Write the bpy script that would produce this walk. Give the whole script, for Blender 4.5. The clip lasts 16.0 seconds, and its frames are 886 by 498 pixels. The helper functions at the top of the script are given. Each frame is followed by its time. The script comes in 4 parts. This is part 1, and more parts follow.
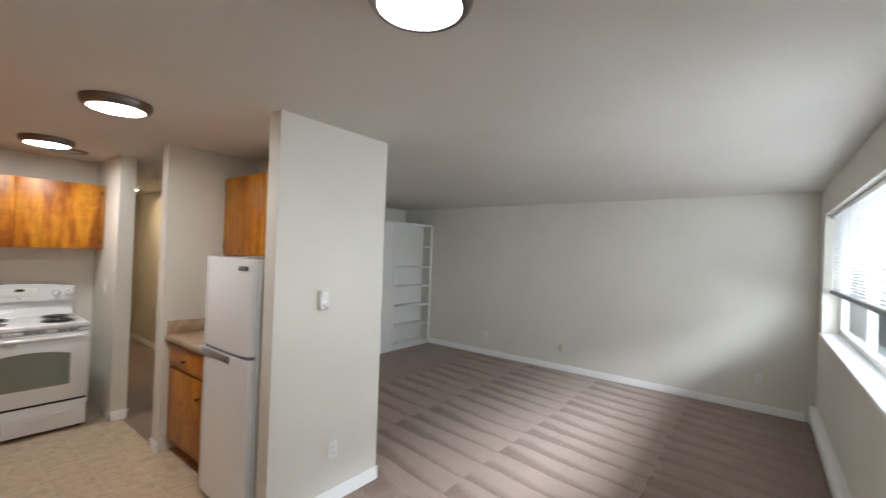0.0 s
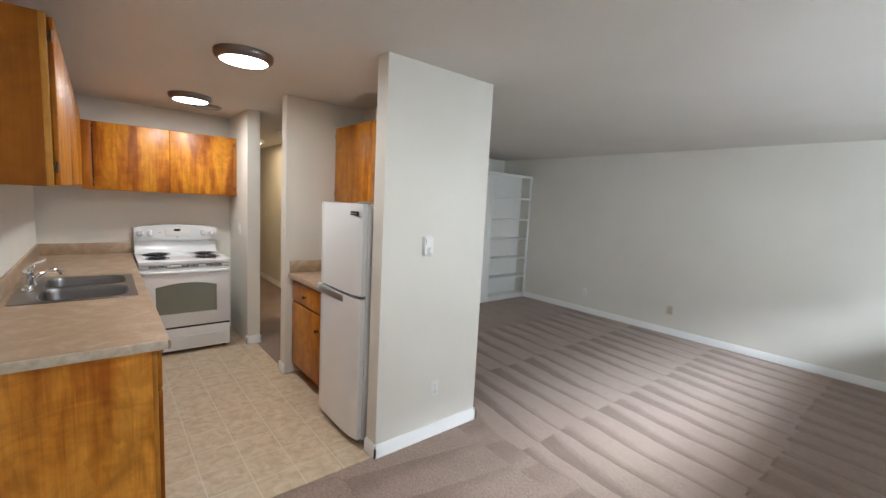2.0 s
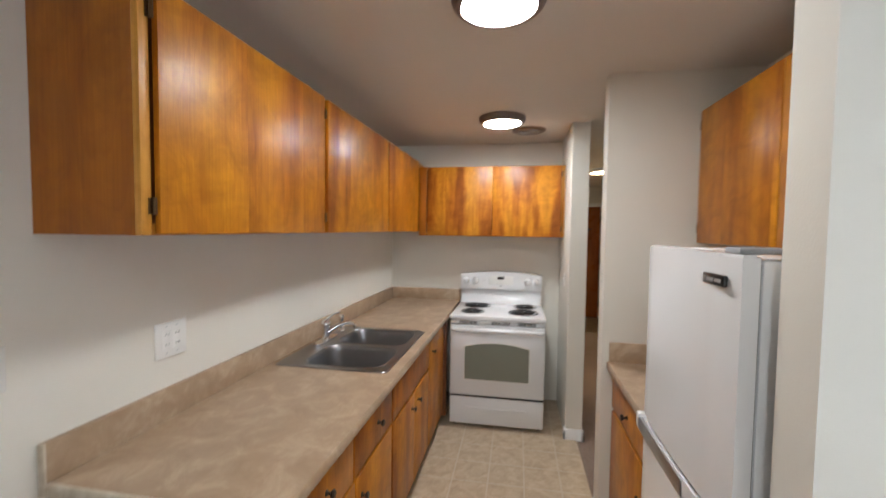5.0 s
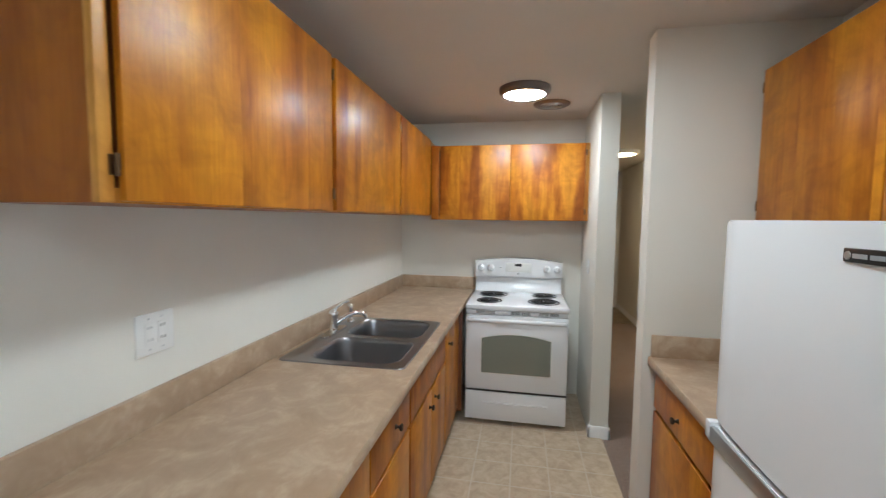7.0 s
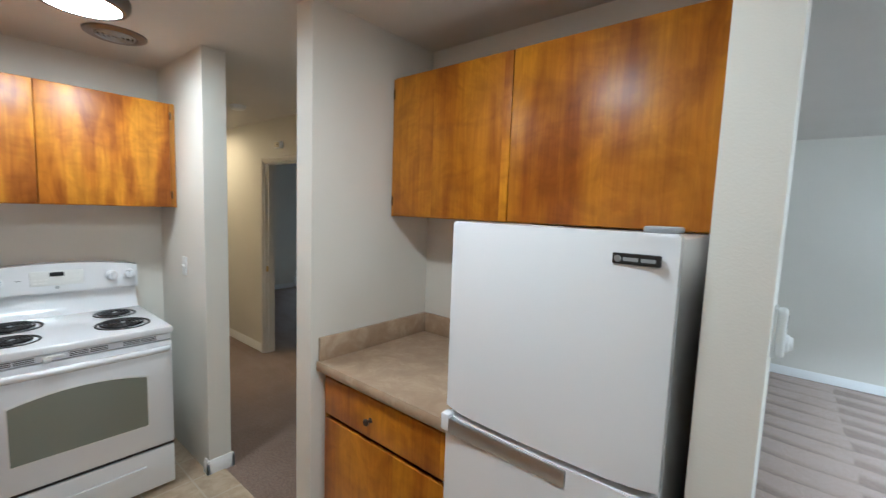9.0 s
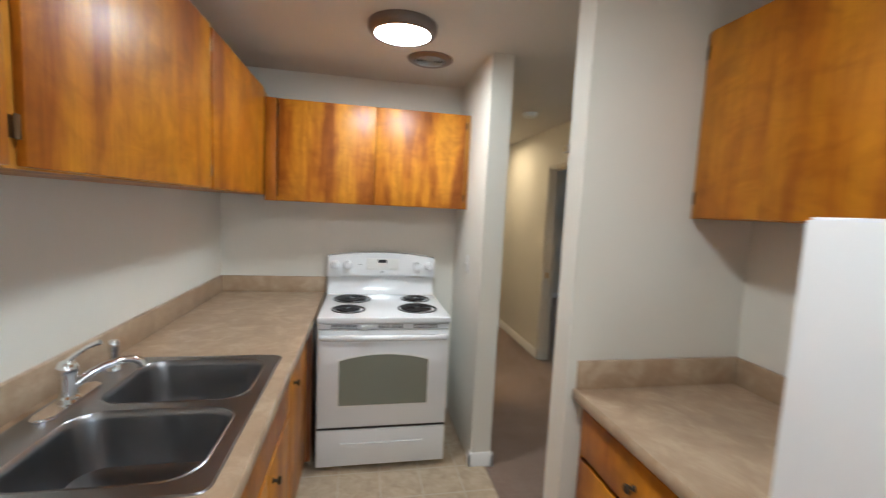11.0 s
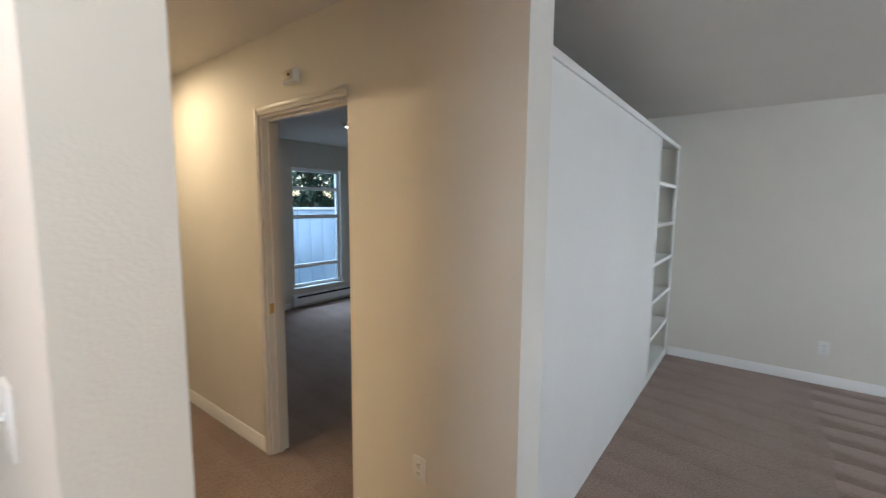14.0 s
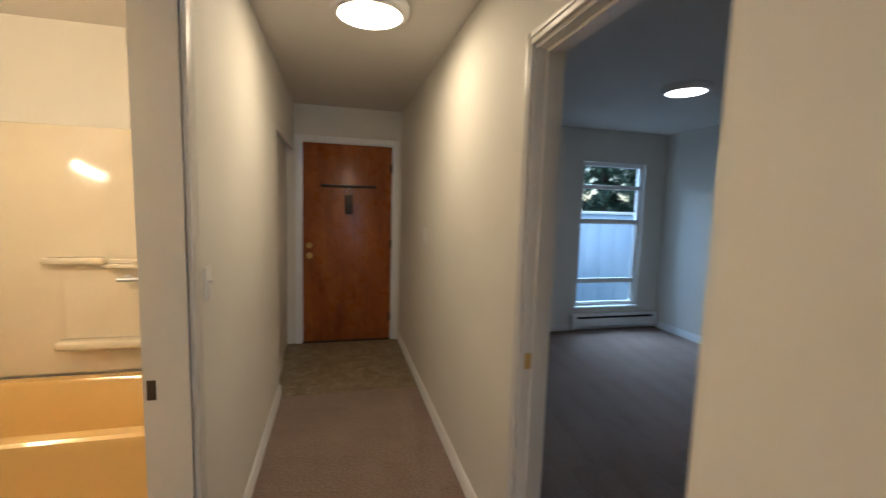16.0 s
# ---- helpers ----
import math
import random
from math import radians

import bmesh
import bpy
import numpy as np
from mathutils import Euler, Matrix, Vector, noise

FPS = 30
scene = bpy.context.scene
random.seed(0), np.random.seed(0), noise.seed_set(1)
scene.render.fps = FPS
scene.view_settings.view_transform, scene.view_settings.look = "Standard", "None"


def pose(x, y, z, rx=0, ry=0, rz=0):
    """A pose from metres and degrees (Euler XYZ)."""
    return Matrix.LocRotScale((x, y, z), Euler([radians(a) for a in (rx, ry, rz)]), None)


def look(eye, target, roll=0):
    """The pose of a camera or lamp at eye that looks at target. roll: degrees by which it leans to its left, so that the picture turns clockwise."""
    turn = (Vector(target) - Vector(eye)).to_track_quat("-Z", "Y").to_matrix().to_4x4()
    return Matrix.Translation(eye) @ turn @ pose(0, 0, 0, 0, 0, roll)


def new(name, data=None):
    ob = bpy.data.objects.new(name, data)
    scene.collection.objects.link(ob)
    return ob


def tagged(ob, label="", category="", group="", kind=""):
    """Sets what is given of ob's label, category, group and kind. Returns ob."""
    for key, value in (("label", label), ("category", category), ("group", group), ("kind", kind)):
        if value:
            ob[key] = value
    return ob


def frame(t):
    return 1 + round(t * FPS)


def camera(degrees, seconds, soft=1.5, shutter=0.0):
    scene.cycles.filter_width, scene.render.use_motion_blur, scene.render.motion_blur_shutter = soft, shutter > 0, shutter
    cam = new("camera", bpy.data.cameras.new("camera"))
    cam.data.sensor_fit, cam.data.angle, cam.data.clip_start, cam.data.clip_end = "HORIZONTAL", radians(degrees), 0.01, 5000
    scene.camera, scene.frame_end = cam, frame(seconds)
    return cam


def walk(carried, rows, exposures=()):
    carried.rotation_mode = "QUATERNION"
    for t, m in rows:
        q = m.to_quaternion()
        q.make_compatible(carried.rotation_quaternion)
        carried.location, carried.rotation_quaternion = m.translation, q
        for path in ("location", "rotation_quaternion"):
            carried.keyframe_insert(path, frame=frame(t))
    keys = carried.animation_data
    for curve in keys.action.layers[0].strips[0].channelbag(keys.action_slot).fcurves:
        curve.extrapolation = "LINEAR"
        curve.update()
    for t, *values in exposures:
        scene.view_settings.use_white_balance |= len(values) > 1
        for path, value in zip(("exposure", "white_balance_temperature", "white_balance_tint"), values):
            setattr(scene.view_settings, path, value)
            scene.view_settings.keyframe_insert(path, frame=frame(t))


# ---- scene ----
cam = camera(94.0, 16.0, 1.2, 0.4)
PATH = [
    (0, (-0.381, 0.529, 1.66), (-1.603, 2.112, 1.675), 2.1),
    (0.5, (-0.428, 0.476, 1.65), (-1.822, 1.906, 1.548), 2.1),
    (1, (-0.458, 0.486, 1.611), (-1.894, 1.849, 1.324), 2.7),
    (1.5, (-0.44, 0.496, 1.582), (-1.904, 1.821, 1.264), 3.1),
    (2, (-0.476, 0.532, 1.618), (-2.002, 1.804, 1.392), 3.0),
    (2.5, (-0.699, 0.582, 1.605), (-2.327, 1.736, 1.458), 2.2),
    (3, (-0.98, 0.625, 1.628), (-2.731, 1.585, 1.514), 1.5),
    (3.5, (-1.212, 0.813, 1.617), (-3.087, 1.506, 1.534), 1.0),
    (4, (-1.416, 1.012, 1.626), (-3.376, 1.407, 1.573), 0.5),
    (4.5, (-1.628, 1.164, 1.644), (-3.628, 1.215, 1.632), 0.1),
    (5, (-1.79, 1.311, 1.624), (-3.756, 0.954, 1.528), 0.7),
    (5.2, (-1.819, 1.399, 1.602), (-3.74, 0.875, 1.414), 1.0),
    (6.25, (-1.95, 1.36, 1.6), (-3.819, 0.68, 1.39), 0.9),
    (7.3, (-2.105, 1.077, 1.57), (-4.099, 0.98, 1.453), 0.5),
    (7.5, (-2.219, 1.008, 1.595), (-4.213, 1.125, 1.494), 0.6),
    (8, (-2.427, 0.907, 1.63), (-4.313, 1.569, 1.574), 1.3),
    (8.2, (-2.478, 0.859, 1.632), (-4.255, 1.774, 1.565), 1.2),
    (9.25, (-2.56, 0.79, 1.6), (-3.785, 2.358, 1.39), 2.3),
    (10.3, (-2.594, 0.781, 1.545), (-4.123, 2.003, 1.135), 2.9),
    (10.5, (-2.63, 0.839, 1.563), (-4.313, 1.88, 1.27), 3.0),
    (11, (-2.751, 1.016, 1.564), (-4.705, 1.399, 1.369), 2.7),
    (11.5, (-3.009, 1.097, 1.551), (-4.998, 0.966, 1.386), 1.0),
    (12, (-3.383, 1.152, 1.543), (-5.364, 0.907, 1.407), -0.2),
    (12.5, (-3.806, 1.273, 1.53), (-5.8, 1.294, 1.377), -0.6),
    (13, (-4.163, 1.382, 1.522), (-6.038, 2.054, 1.347), -1.4),
    (13.5, (-4.394, 1.485, 1.528), (-5.91, 2.773, 1.325), -0.8),
    (14, (-4.5, 1.62, 1.534), (-5.7, 3.206, 1.323), 0.5),
    (14.5, (-4.614, 1.759, 1.53), (-5.737, 3.402, 1.328), 1.4),
    (15, (-4.834, 1.944, 1.527), (-6.199, 3.395, 1.345), 1.8),
    (15.5, (-5.101, 2.125, 1.486), (-6.82, 3.132, 1.303), 2.3),
    (16, (-5.422, 2.25, 1.467), (-7.349, 2.744, 1.264), 1.7),
]
EXPOSURES = [(0, -0.2, 6100, 10), (1.5, -0.08, 6000, 9), (3.5, 0.0, 5850, 9), (4.5, -0.1, 5850, 10), (5, -0.02, 5900, 9), (8, 0.02, 5250, 2), (11, 0.05, 5600, 4), (12.5, 0.1, 5950, 7), (13, 0.1, 5600, 4), (13.5, 0.15, 5450, 5), (14, 0.42, 5650, 9), (14.5, 0.54, 6150, 9), (15, 0.58, 6500, 13), (15.5, 0.48, 5900, 10), (16, 0.3, 5250, 8)]
walk(cam, [(t, look(eye, target, roll)) for t, eye, target, roll in PATH], EXPOSURES)

# ---- daylight ----
SKY, SUN = 0.15, 1.0
world = bpy.data.worlds.new("world")
scene.world = world
world.use_nodes = True
wn = world.node_tree.nodes
sky = wn.new("ShaderNodeTexSky")
sky.sky_type = "NISHITA"
sky.sun_disc = False
sky.sun_elevation, sky.sun_rotation = radians(52), radians(110)
sky.air_density, sky.dust_density = 1.3, 0.2
wn["Background"].inputs["Strength"].default_value = SKY
world.node_tree.links.new(sky.outputs[0], wn["Background"].inputs["Color"])
sun = new("sun", bpy.data.lights.new("sun", "SUN"))
sun.data.energy, sun.data.angle, sun.data.color = SUN, radians(12), (1.0, 0.96, 0.9)
sun.matrix_world = look((18, -6, 24), (0, 0, 0))

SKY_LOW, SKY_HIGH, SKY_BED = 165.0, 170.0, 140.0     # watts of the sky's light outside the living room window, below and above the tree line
for nm, watts, eye, target, sx, sy in (
        ("window_light_low", SKY_LOW, (2.15, 3.0, 1.35), (-3.0, 3.0, 1.35), 5.0, 1.6),
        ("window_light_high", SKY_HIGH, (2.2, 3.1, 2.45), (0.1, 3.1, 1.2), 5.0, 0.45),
        ("bedroom_sky_light", SKY_BED, (-11.5, 5.5, 3.1), (-9.6, 5.5, 1.2), 3.0, 1.0)):
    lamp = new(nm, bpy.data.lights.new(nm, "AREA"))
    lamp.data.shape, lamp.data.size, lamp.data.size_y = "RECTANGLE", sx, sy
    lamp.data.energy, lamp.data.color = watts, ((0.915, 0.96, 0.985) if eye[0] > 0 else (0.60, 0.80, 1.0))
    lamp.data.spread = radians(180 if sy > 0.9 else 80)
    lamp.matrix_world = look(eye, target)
LAMP_KITCHEN, LAMP_HALL, LAMP_BED, LAMP_BATH = 92.0, 45.0, 9.0, 100.0


# ---- materials ----
def mat(name, base, rough=0.5, metal=0.0, coat=0.0, spec=0.5):
    m = bpy.data.materials.new(name)
    m.use_nodes = True
    p = m.node_tree.nodes["Principled BSDF"]
    p.inputs["Base Color"].default_value = (*base, 1)
    p.inputs["Roughness"].default_value = rough
    p.inputs["Metallic"].default_value = metal
    p.inputs["Coat Weight"].default_value = coat
    p.inputs["Coat Roughness"].default_value = 0.12 if rough < 0.2 else 0.3
    p.inputs["Specular IOR Level"].default_value = spec
    return m


class Nodes:
    """Short writing of node trees."""

    def __init__(self, m):
        self.t, self.p = m.node_tree, m.node_tree.nodes["Principled BSDF"]
        self.co = self.t.nodes.new("ShaderNodeTexCoord").outputs["Object"]

    def put(self, kind, links=(), **values):
        n = self.t.nodes.new("ShaderNode" + kind)
        for k, v in values.items():
            if k in ("operation", "blend_type", "data_type", "bands_direction", "wave_type", "feature", "offset", "squash", "offset_frequency"):
                if k == "operation":
                    n.operation = v
                elif k == "bands_direction":
                    n.bands_direction = v
                elif k == "feature":
                    n.feature = v
                elif k == "offset":
                    n.offset = v
            else:
                n.inputs[k.replace("_", " ")].default_value = v
        for k, o in links:
            self.t.links.new(o, n.inputs[k])
        return n

    def math(self, op, a, b=None, c=None):
        n = self.t.nodes.new("ShaderNodeMath")
        n.operation = op
        for i, v in enumerate((a, b, c)):
            if v is None:
                continue
            if isinstance(v, (int, float)):
                n.inputs[i].default_value = v
            else:
                self.t.links.new(v, n.inputs[i])
        return n.outputs[0]

    def scaled(self, sx, sy, sz, co=None):
        n = self.t.nodes.new("ShaderNodeMapping")
        n.inputs["Scale"].default_value = (sx, sy, sz)
        self.t.links.new(co or self.co, n.inputs[0])
        return n.outputs[0]

    def noise(self, scale, detail=4.0, rough=0.55, dist=0.0, co=None):
        n = self.put("TexNoise", [("Vector", co or self.co)], Scale=scale, Detail=detail, Roughness=rough, Distortion=dist)
        return n.outputs["Fac"]

    def ramp(self, fac, *stops):
        n = self.t.nodes.new("ShaderNodeValToRGB")
        e = n.color_ramp.elements
        while len(e) < len(stops):
            e.new(0.5)
        for s, (pos, col) in zip(e, stops):
            s.position, s.color = pos, (*col, 1)
        self.t.links.new(fac, n.inputs[0])
        return n.outputs[0]

    def mix(self, fac, a, b):
        n = self.t.nodes.new("ShaderNodeMix")
        n.data_type = "RGBA"
        for i, v in ((0, fac), (6, a), (7, b)):
            if isinstance(v, (int, float)):
                n.inputs[i].default_value = v
            elif isinstance(v, tuple):
                n.inputs[i].default_value = (*v, 1)
            else:
                self.t.links.new(v, n.inputs[i])
        return n.outputs[2]

    def colour(self, o):
        self.t.links.new(o, self.p.inputs["Base Color"])

    def rough(self, o):
        self.t.links.new(o, self.p.inputs["Roughness"])

    def bump(self, o, strength=0.2, distance=0.002):
        n = self.put("Bump", [("Height", o)], Strength=strength, Distance=distance)
        self.t.links.new(n.outputs[0], self.p.inputs["Normal"])


def paint(name, a, b, rough=0.6, bump=0.4):
    m = mat(name, a, rough)
    n = Nodes(m)
    n.colour(n.ramp(n.noise(1.3, 5), (0.3, a), (0.7, b)))
    n.rough(n.math("ADD", n.math("MULTIPLY", n.noise(6, 3), 0.15), rough - 0.07))
    n.bump(n.noise(180, 3), bump, 0.0015)
    return m


WALL = paint("wall_paint", (0.76, 0.735, 0.67), (0.72, 0.695, 0.63), 0.68)
CEIL = paint("ceiling_paint", (0.72, 0.69, 0.64), (0.68, 0.65, 0.60), 0.75, 0.5)
TRIM = paint("trim_paint", (0.88, 0.88, 0.87), (0.85, 0.85, 0.84), 0.32, 0.06)
JAMB = paint("jamb_paint", (0.74, 0.71, 0.65), (0.68, 0.65, 0.59), 0.35, 0.08)
ENAMEL = mat("white_enamel", (0.82, 0.83, 0.85), 0.16, 0, 0.4)
PLASTIC = mat("white_plastic", (0.80, 0.80, 0.78), 0.35)
IVORY = mat("ivory_plastic", (0.62, 0.55, 0.40), 0.4)
GREYPL = mat("grey_plastic", (0.33, 0.34, 0.35), 0.45)
SHELFW = paint("shelf_paint", (0.80, 0.80, 0.77), (0.76, 0.76, 0.73), 0.4, 0.08)
CHROME = mat("chrome", (0.82, 0.83, 0.85), 0.08, 1.0)
SILVER = mat("silver_grip", (0.46, 0.48, 0.50), 0.3, 0.9)
NICKEL = mat("dark_nickel", (0.23, 0.20, 0.19), 0.32, 0.9)
BRASS = mat("brass", (0.60, 0.40, 0.14), 0.3, 1.0)
BRONZE = mat("bronze", (0.06, 0.045, 0.035), 0.4, 0.7)
HINGE = mat("aged_hinge", (0.17, 0.10, 0.05), 0.4, 0.8)
BLACK = mat("black_enamel", (0.012, 0.012, 0.013), 0.3)
SLOT = mat("slot_dark", (0.03, 0.03, 0.03), 0.7)
COIL = mat("burner_coil", (0.025, 0.023, 0.024), 0.42, 0.6)
BOWL = mat("drip_bowl", (0.022, 0.02, 0.02), 0.42, 0.4)
STEEL = mat("sink_steel", (0.31, 0.31, 0.32), 0.30, 1.0)
n = Nodes(STEEL)
n.rough(n.math("ADD", n.math("MULTIPLY", n.noise(5, 2), 0.10), 0.25))
# base lifted to grey-green: part of the room's reflection is painted in
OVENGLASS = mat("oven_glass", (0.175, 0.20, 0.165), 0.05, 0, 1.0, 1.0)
TUB = mat("gold_tub", (0.70, 0.46, 0.14), 0.15, 0, 0.5)
SURROUND = mat("cream_surround", (0.78, 0.70, 0.54), 0.11, 0, 0.2)
n = Nodes(SURROUND)
n.colour(n.ramp(n.noise(2.0), (0.3, (0.80, 0.72, 0.56)), (0.75, (0.74, 0.66, 0.50))))


def wood(name, light, mid, dark, seed, rough=0.38, heart=0.0, leaves=0.0):
    """Stained plywood with upright grain; heart: how sharply dark heartwood flames stand against the pale sapwood."""
    m = mat(name, mid, rough, 0, 0.12, 0.35)
    n = Nodes(m)
    rnd = n.t.nodes.new("ShaderNodeObjectInfo").outputs["Random"]
    shift = n.t.nodes.new("ShaderNodeCombineXYZ")
    for i, k in ((0, 7.3), (1, 5.1), (2, 11.7)):
        n.t.links.new(n.math("MULTIPLY_ADD", rnd, k, seed * 3.1), shift.inputs[i])
    add = n.t.nodes.new("ShaderNodeVectorMath")
    n.t.links.new(n.co, add.inputs[0])
    n.t.links.new(shift.outputs[0], add.inputs[1])
    co = add.outputs[0]
    tone = None
    if leaves:                                       # veneer leaves of this width, each with its own figure and tone
        ax = n.t.nodes.new("ShaderNodeSeparateXYZ")
        n.t.links.new(n.co, ax.inputs[0])
        leaf_no = n.math("FLOOR", n.math("DIVIDE", n.math("ADD", ax.outputs[0], n.math("MULTIPLY", rnd, 0.9)), leaves))
        white = n.t.nodes.new("ShaderNodeTexWhiteNoise")
        white.noise_dimensions = "1D"
        n.t.links.new(n.math("MULTIPLY_ADD", rnd, 37.0, leaf_no), white.inputs["W"])
        tone = white.outputs["Value"]
        jump = n.t.nodes.new("ShaderNodeVectorMath")
        jump.operation = "MULTIPLY_ADD"
        n.t.links.new(white.outputs["Color"], jump.inputs[0])
        jump.inputs[1].default_value = (9, 9, 9)
        n.t.links.new(co, jump.inputs[2])
        co = jump.outputs[0]
    field = n.noise(1.0, 2.0, 0.45, 0.25, n.scaled(5.5, 5.5, 1.1, co))
    rings = n.math("FRACT", n.math("MULTIPLY", field, 9.0))
    fine = n.noise(1.0, 6, 0.65, 0, n.scaled(110, 110, 2.6, co))
    curl = n.noise(1.0, 4, 0.6, 1.4, n.scaled(6, 6, 4.2, co))
    flame = n.math("ADD", n.noise(1.0, 3, 0.5, 0.3, n.scaled(7.0, 7.0, 1.25, co)), n.math("MULTIPLY", n.math("SUBTRACT", n.noise(1.0, 4, 0.7, 0, n.scaled(40, 40, 1.5, co)), 0.5), 0.16))
    lo, hi = 0.34 + 0.15 * heart, 0.66 - 0.13 * heart
    base = n.ramp(flame, (lo, dark), (lo + (hi - lo) * 0.45, mid), (hi, light))
    grain = n.ramp(rings, (0.0, (1, 1, 1)), (0.6, (0.94, 0.91, 0.88)), (0.92, (0.74, 0.64, 0.55)), (1.0, (1, 1, 1)))

    def times(a, b, k):
        mul = n.t.nodes.new("ShaderNodeMix")
        mul.data_type, mul.blend_type = "RGBA", "MULTIPLY"
        mul.inputs[0].default_value = k
        n.t.links.new(a, mul.inputs[6])
        n.t.links.new(b, mul.inputs[7])
        return mul.outputs[2]

    col = times(base, grain, 0.30 + 0.35 * heart)
    col = times(col, n.ramp(curl, (0.3, (0.72, 0.66, 0.6)), (0.62, (1.1, 1.1, 1.1))), 0.75)
    col = times(col, n.ramp(fine, (0.3, (0.74, 0.68, 0.62)), (0.6, (1, 1, 1))), 0.6)
    if tone is not None:
        col = times(col, n.ramp(tone, (0.0, (0.84, 0.79, 0.72)), (1.0, (1.16, 1.16, 1.16))), 0.8)
        swirl = n.noise(1.0, 3, 0.55, 2.6, n.scaled(3.2, 3.2, 5.5, co))
        col = times(col, n.ramp(swirl, (0.36, (0.78, 0.70, 0.60)), (0.56, (1.08, 1.08, 1.06))), 0.55)
    n.colour(col)
    n.rough(n.math("ADD", n.math("MULTIPLY", n.noise(9, 4, co=co), 0.18), rough - 0.08))
    n.bump(fine, 0.05, 0.001)
    return m


OAK = wood("honey_plywood", (0.58, 0.245, 0.010), (0.46, 0.167, 0.006), (0.28, 0.076, 0.003), 1, 0.38, 0.0, 0.36)
OAKHEART = wood("flamed_plywood", (0.64, 0.28, 0.022), (0.47, 0.165, 0.012), (0.32, 0.10, 0.009), 5, 0.38, 0.6, 0.7)
# wavy figure; the paler tone also holds window light falling on the end panel
OAKPLY = wood("wavy_plywood_lit", (0.80, 0.37, 0.055), (0.72, 0.295, 0.035), (0.52, 0.17, 0.015), 7, 0.38, 0.4, 0.45)
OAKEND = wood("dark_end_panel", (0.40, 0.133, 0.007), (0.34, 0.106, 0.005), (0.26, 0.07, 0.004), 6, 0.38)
OAKEDGE = wood("honey_edge", (0.66, 0.33, 0.06), (0.58, 0.27, 0.04), (0.45, 0.18, 0.02), 2)
# cabinet wood darkened to near black, as painted shade for gaps round the fronts
OAKDARK = wood("shadow_edge", (0.16, 0.05, 0.012), (0.12, 0.035, 0.009), (0.07, 0.02, 0.006), 3, 0.35)
DOORWOOD = wood("entry_door_wood", (0.40, 0.13, 0.026), (0.34, 0.10, 0.02), (0.26, 0.07, 0.014), 4, 0.28)

LAMINATE = mat("tan_laminate", (0.40, 0.30, 0.21), 0.36)
n = Nodes(LAMINATE)
big = n.noise(8.5, 7, 0.66, 0.5)
small = n.noise(42, 4, 0.6)
n.colour(n.mix(n.math("MULTIPLY", small, 0.45), n.ramp(big, (0.32, (0.35, 0.24, 0.15)), (0.5, (0.42, 0.30, 0.195)), (0.66, (0.54, 0.42, 0.295))), (0.36, 0.27, 0.19)))
n.rough(n.math("ADD", n.math("MULTIPLY", n.noise(14, 3), 0.2), 0.26))
EDGE = mat("laminate_edge", (0.58, 0.50, 0.40), 0.4)
n = Nodes(EDGE)
n.colour(n.ramp(n.noise(26, 5, 0.6), (0.35, (0.50, 0.42, 0.32)), (0.65, (0.66, 0.60, 0.50))))

# sheet flooring printed with square tiles
VINYL = mat("printed_vinyl", (0.5, 0.43, 0.33), 0.34)
n = Nodes(VINYL)
brick = n.put("TexBrick", [("Vector", n.co)], Scale=1.0, Mortar_Size=0.006, Mortar_Smooth=0.6, Brick_Width=0.23, Row_Height=0.23, Bias=0.0)
brick.offset = 0.0
mott = n.noise(15, 6, 0.6, 0.5)
cloud = n.noise(4, 3)
tile = n.ramp(mott, (0.34, (0.43, 0.32, 0.21)), (0.5, (0.52, 0.405, 0.275)), (0.66, (0.60, 0.49, 0.355)))
tile = n.mix(n.math("MULTIPLY", cloud, 0.25), tile, (0.42, 0.34, 0.25))
n.colour(n.mix(n.math("MULTIPLY", brick.outputs["Fac"], 0.65), tile, (0.60, 0.54, 0.44)))
n.rough(n.math("ADD", n.math("MULTIPLY", n.noise(7, 4), 0.25), 0.25))
n.bump(n.math("SUBTRACT", n.noise(60, 3), brick.outputs["Fac"]), 0.12, 0.001)
ENTRYVINYL = mat("entry_vinyl", (0.25, 0.20, 0.13), 0.4)
n = Nodes(ENTRYVINYL)
brick = n.put("TexBrick", [("Vector", n.co)], Scale=1.0, Mortar_Size=0.005, Mortar_Smooth=0.6, Brick_Width=0.30, Row_Height=0.30)
n.colour(n.mix(n.math("MULTIPLY", brick.outputs["Fac"], 0.5), n.ramp(n.noise(9, 6, 0.65, 0.8), (0.3, (0.13, 0.105, 0.06)), (0.5, (0.24, 0.19, 0.12)), (0.7, (0.36, 0.29, 0.19))), (0.16, 0.13, 0.09)))

# cut-pile carpet with the strokes that a vacuum cleaner left in its nap
CARPET = mat("taupe_carpet", (0.27, 0.21, 0.185), 0.95, spec=0.1)
n = Nodes(CARPET)
n.p.inputs["Sheen Weight"].default_value = 0.25
sep = n.t.nodes.new("ShaderNodeSeparateXYZ")
wob = n.put("TexNoise", [("Vector", n.co)], Scale=1.1, Detail=3.5)
warp = n.t.nodes.new("ShaderNodeVectorMath")
warp.operation = "MULTIPLY_ADD"
n.t.links.new(wob.outputs["Color"], warp.inputs[0])
warp.inputs[1].default_value = (0.16, 0.16, 0)
n.t.links.new(n.co, warp.inputs[2])
n.t.links.new(warp.outputs[0], sep.inputs[0])
X, Y = sep.outputs[0], sep.outputs[1]


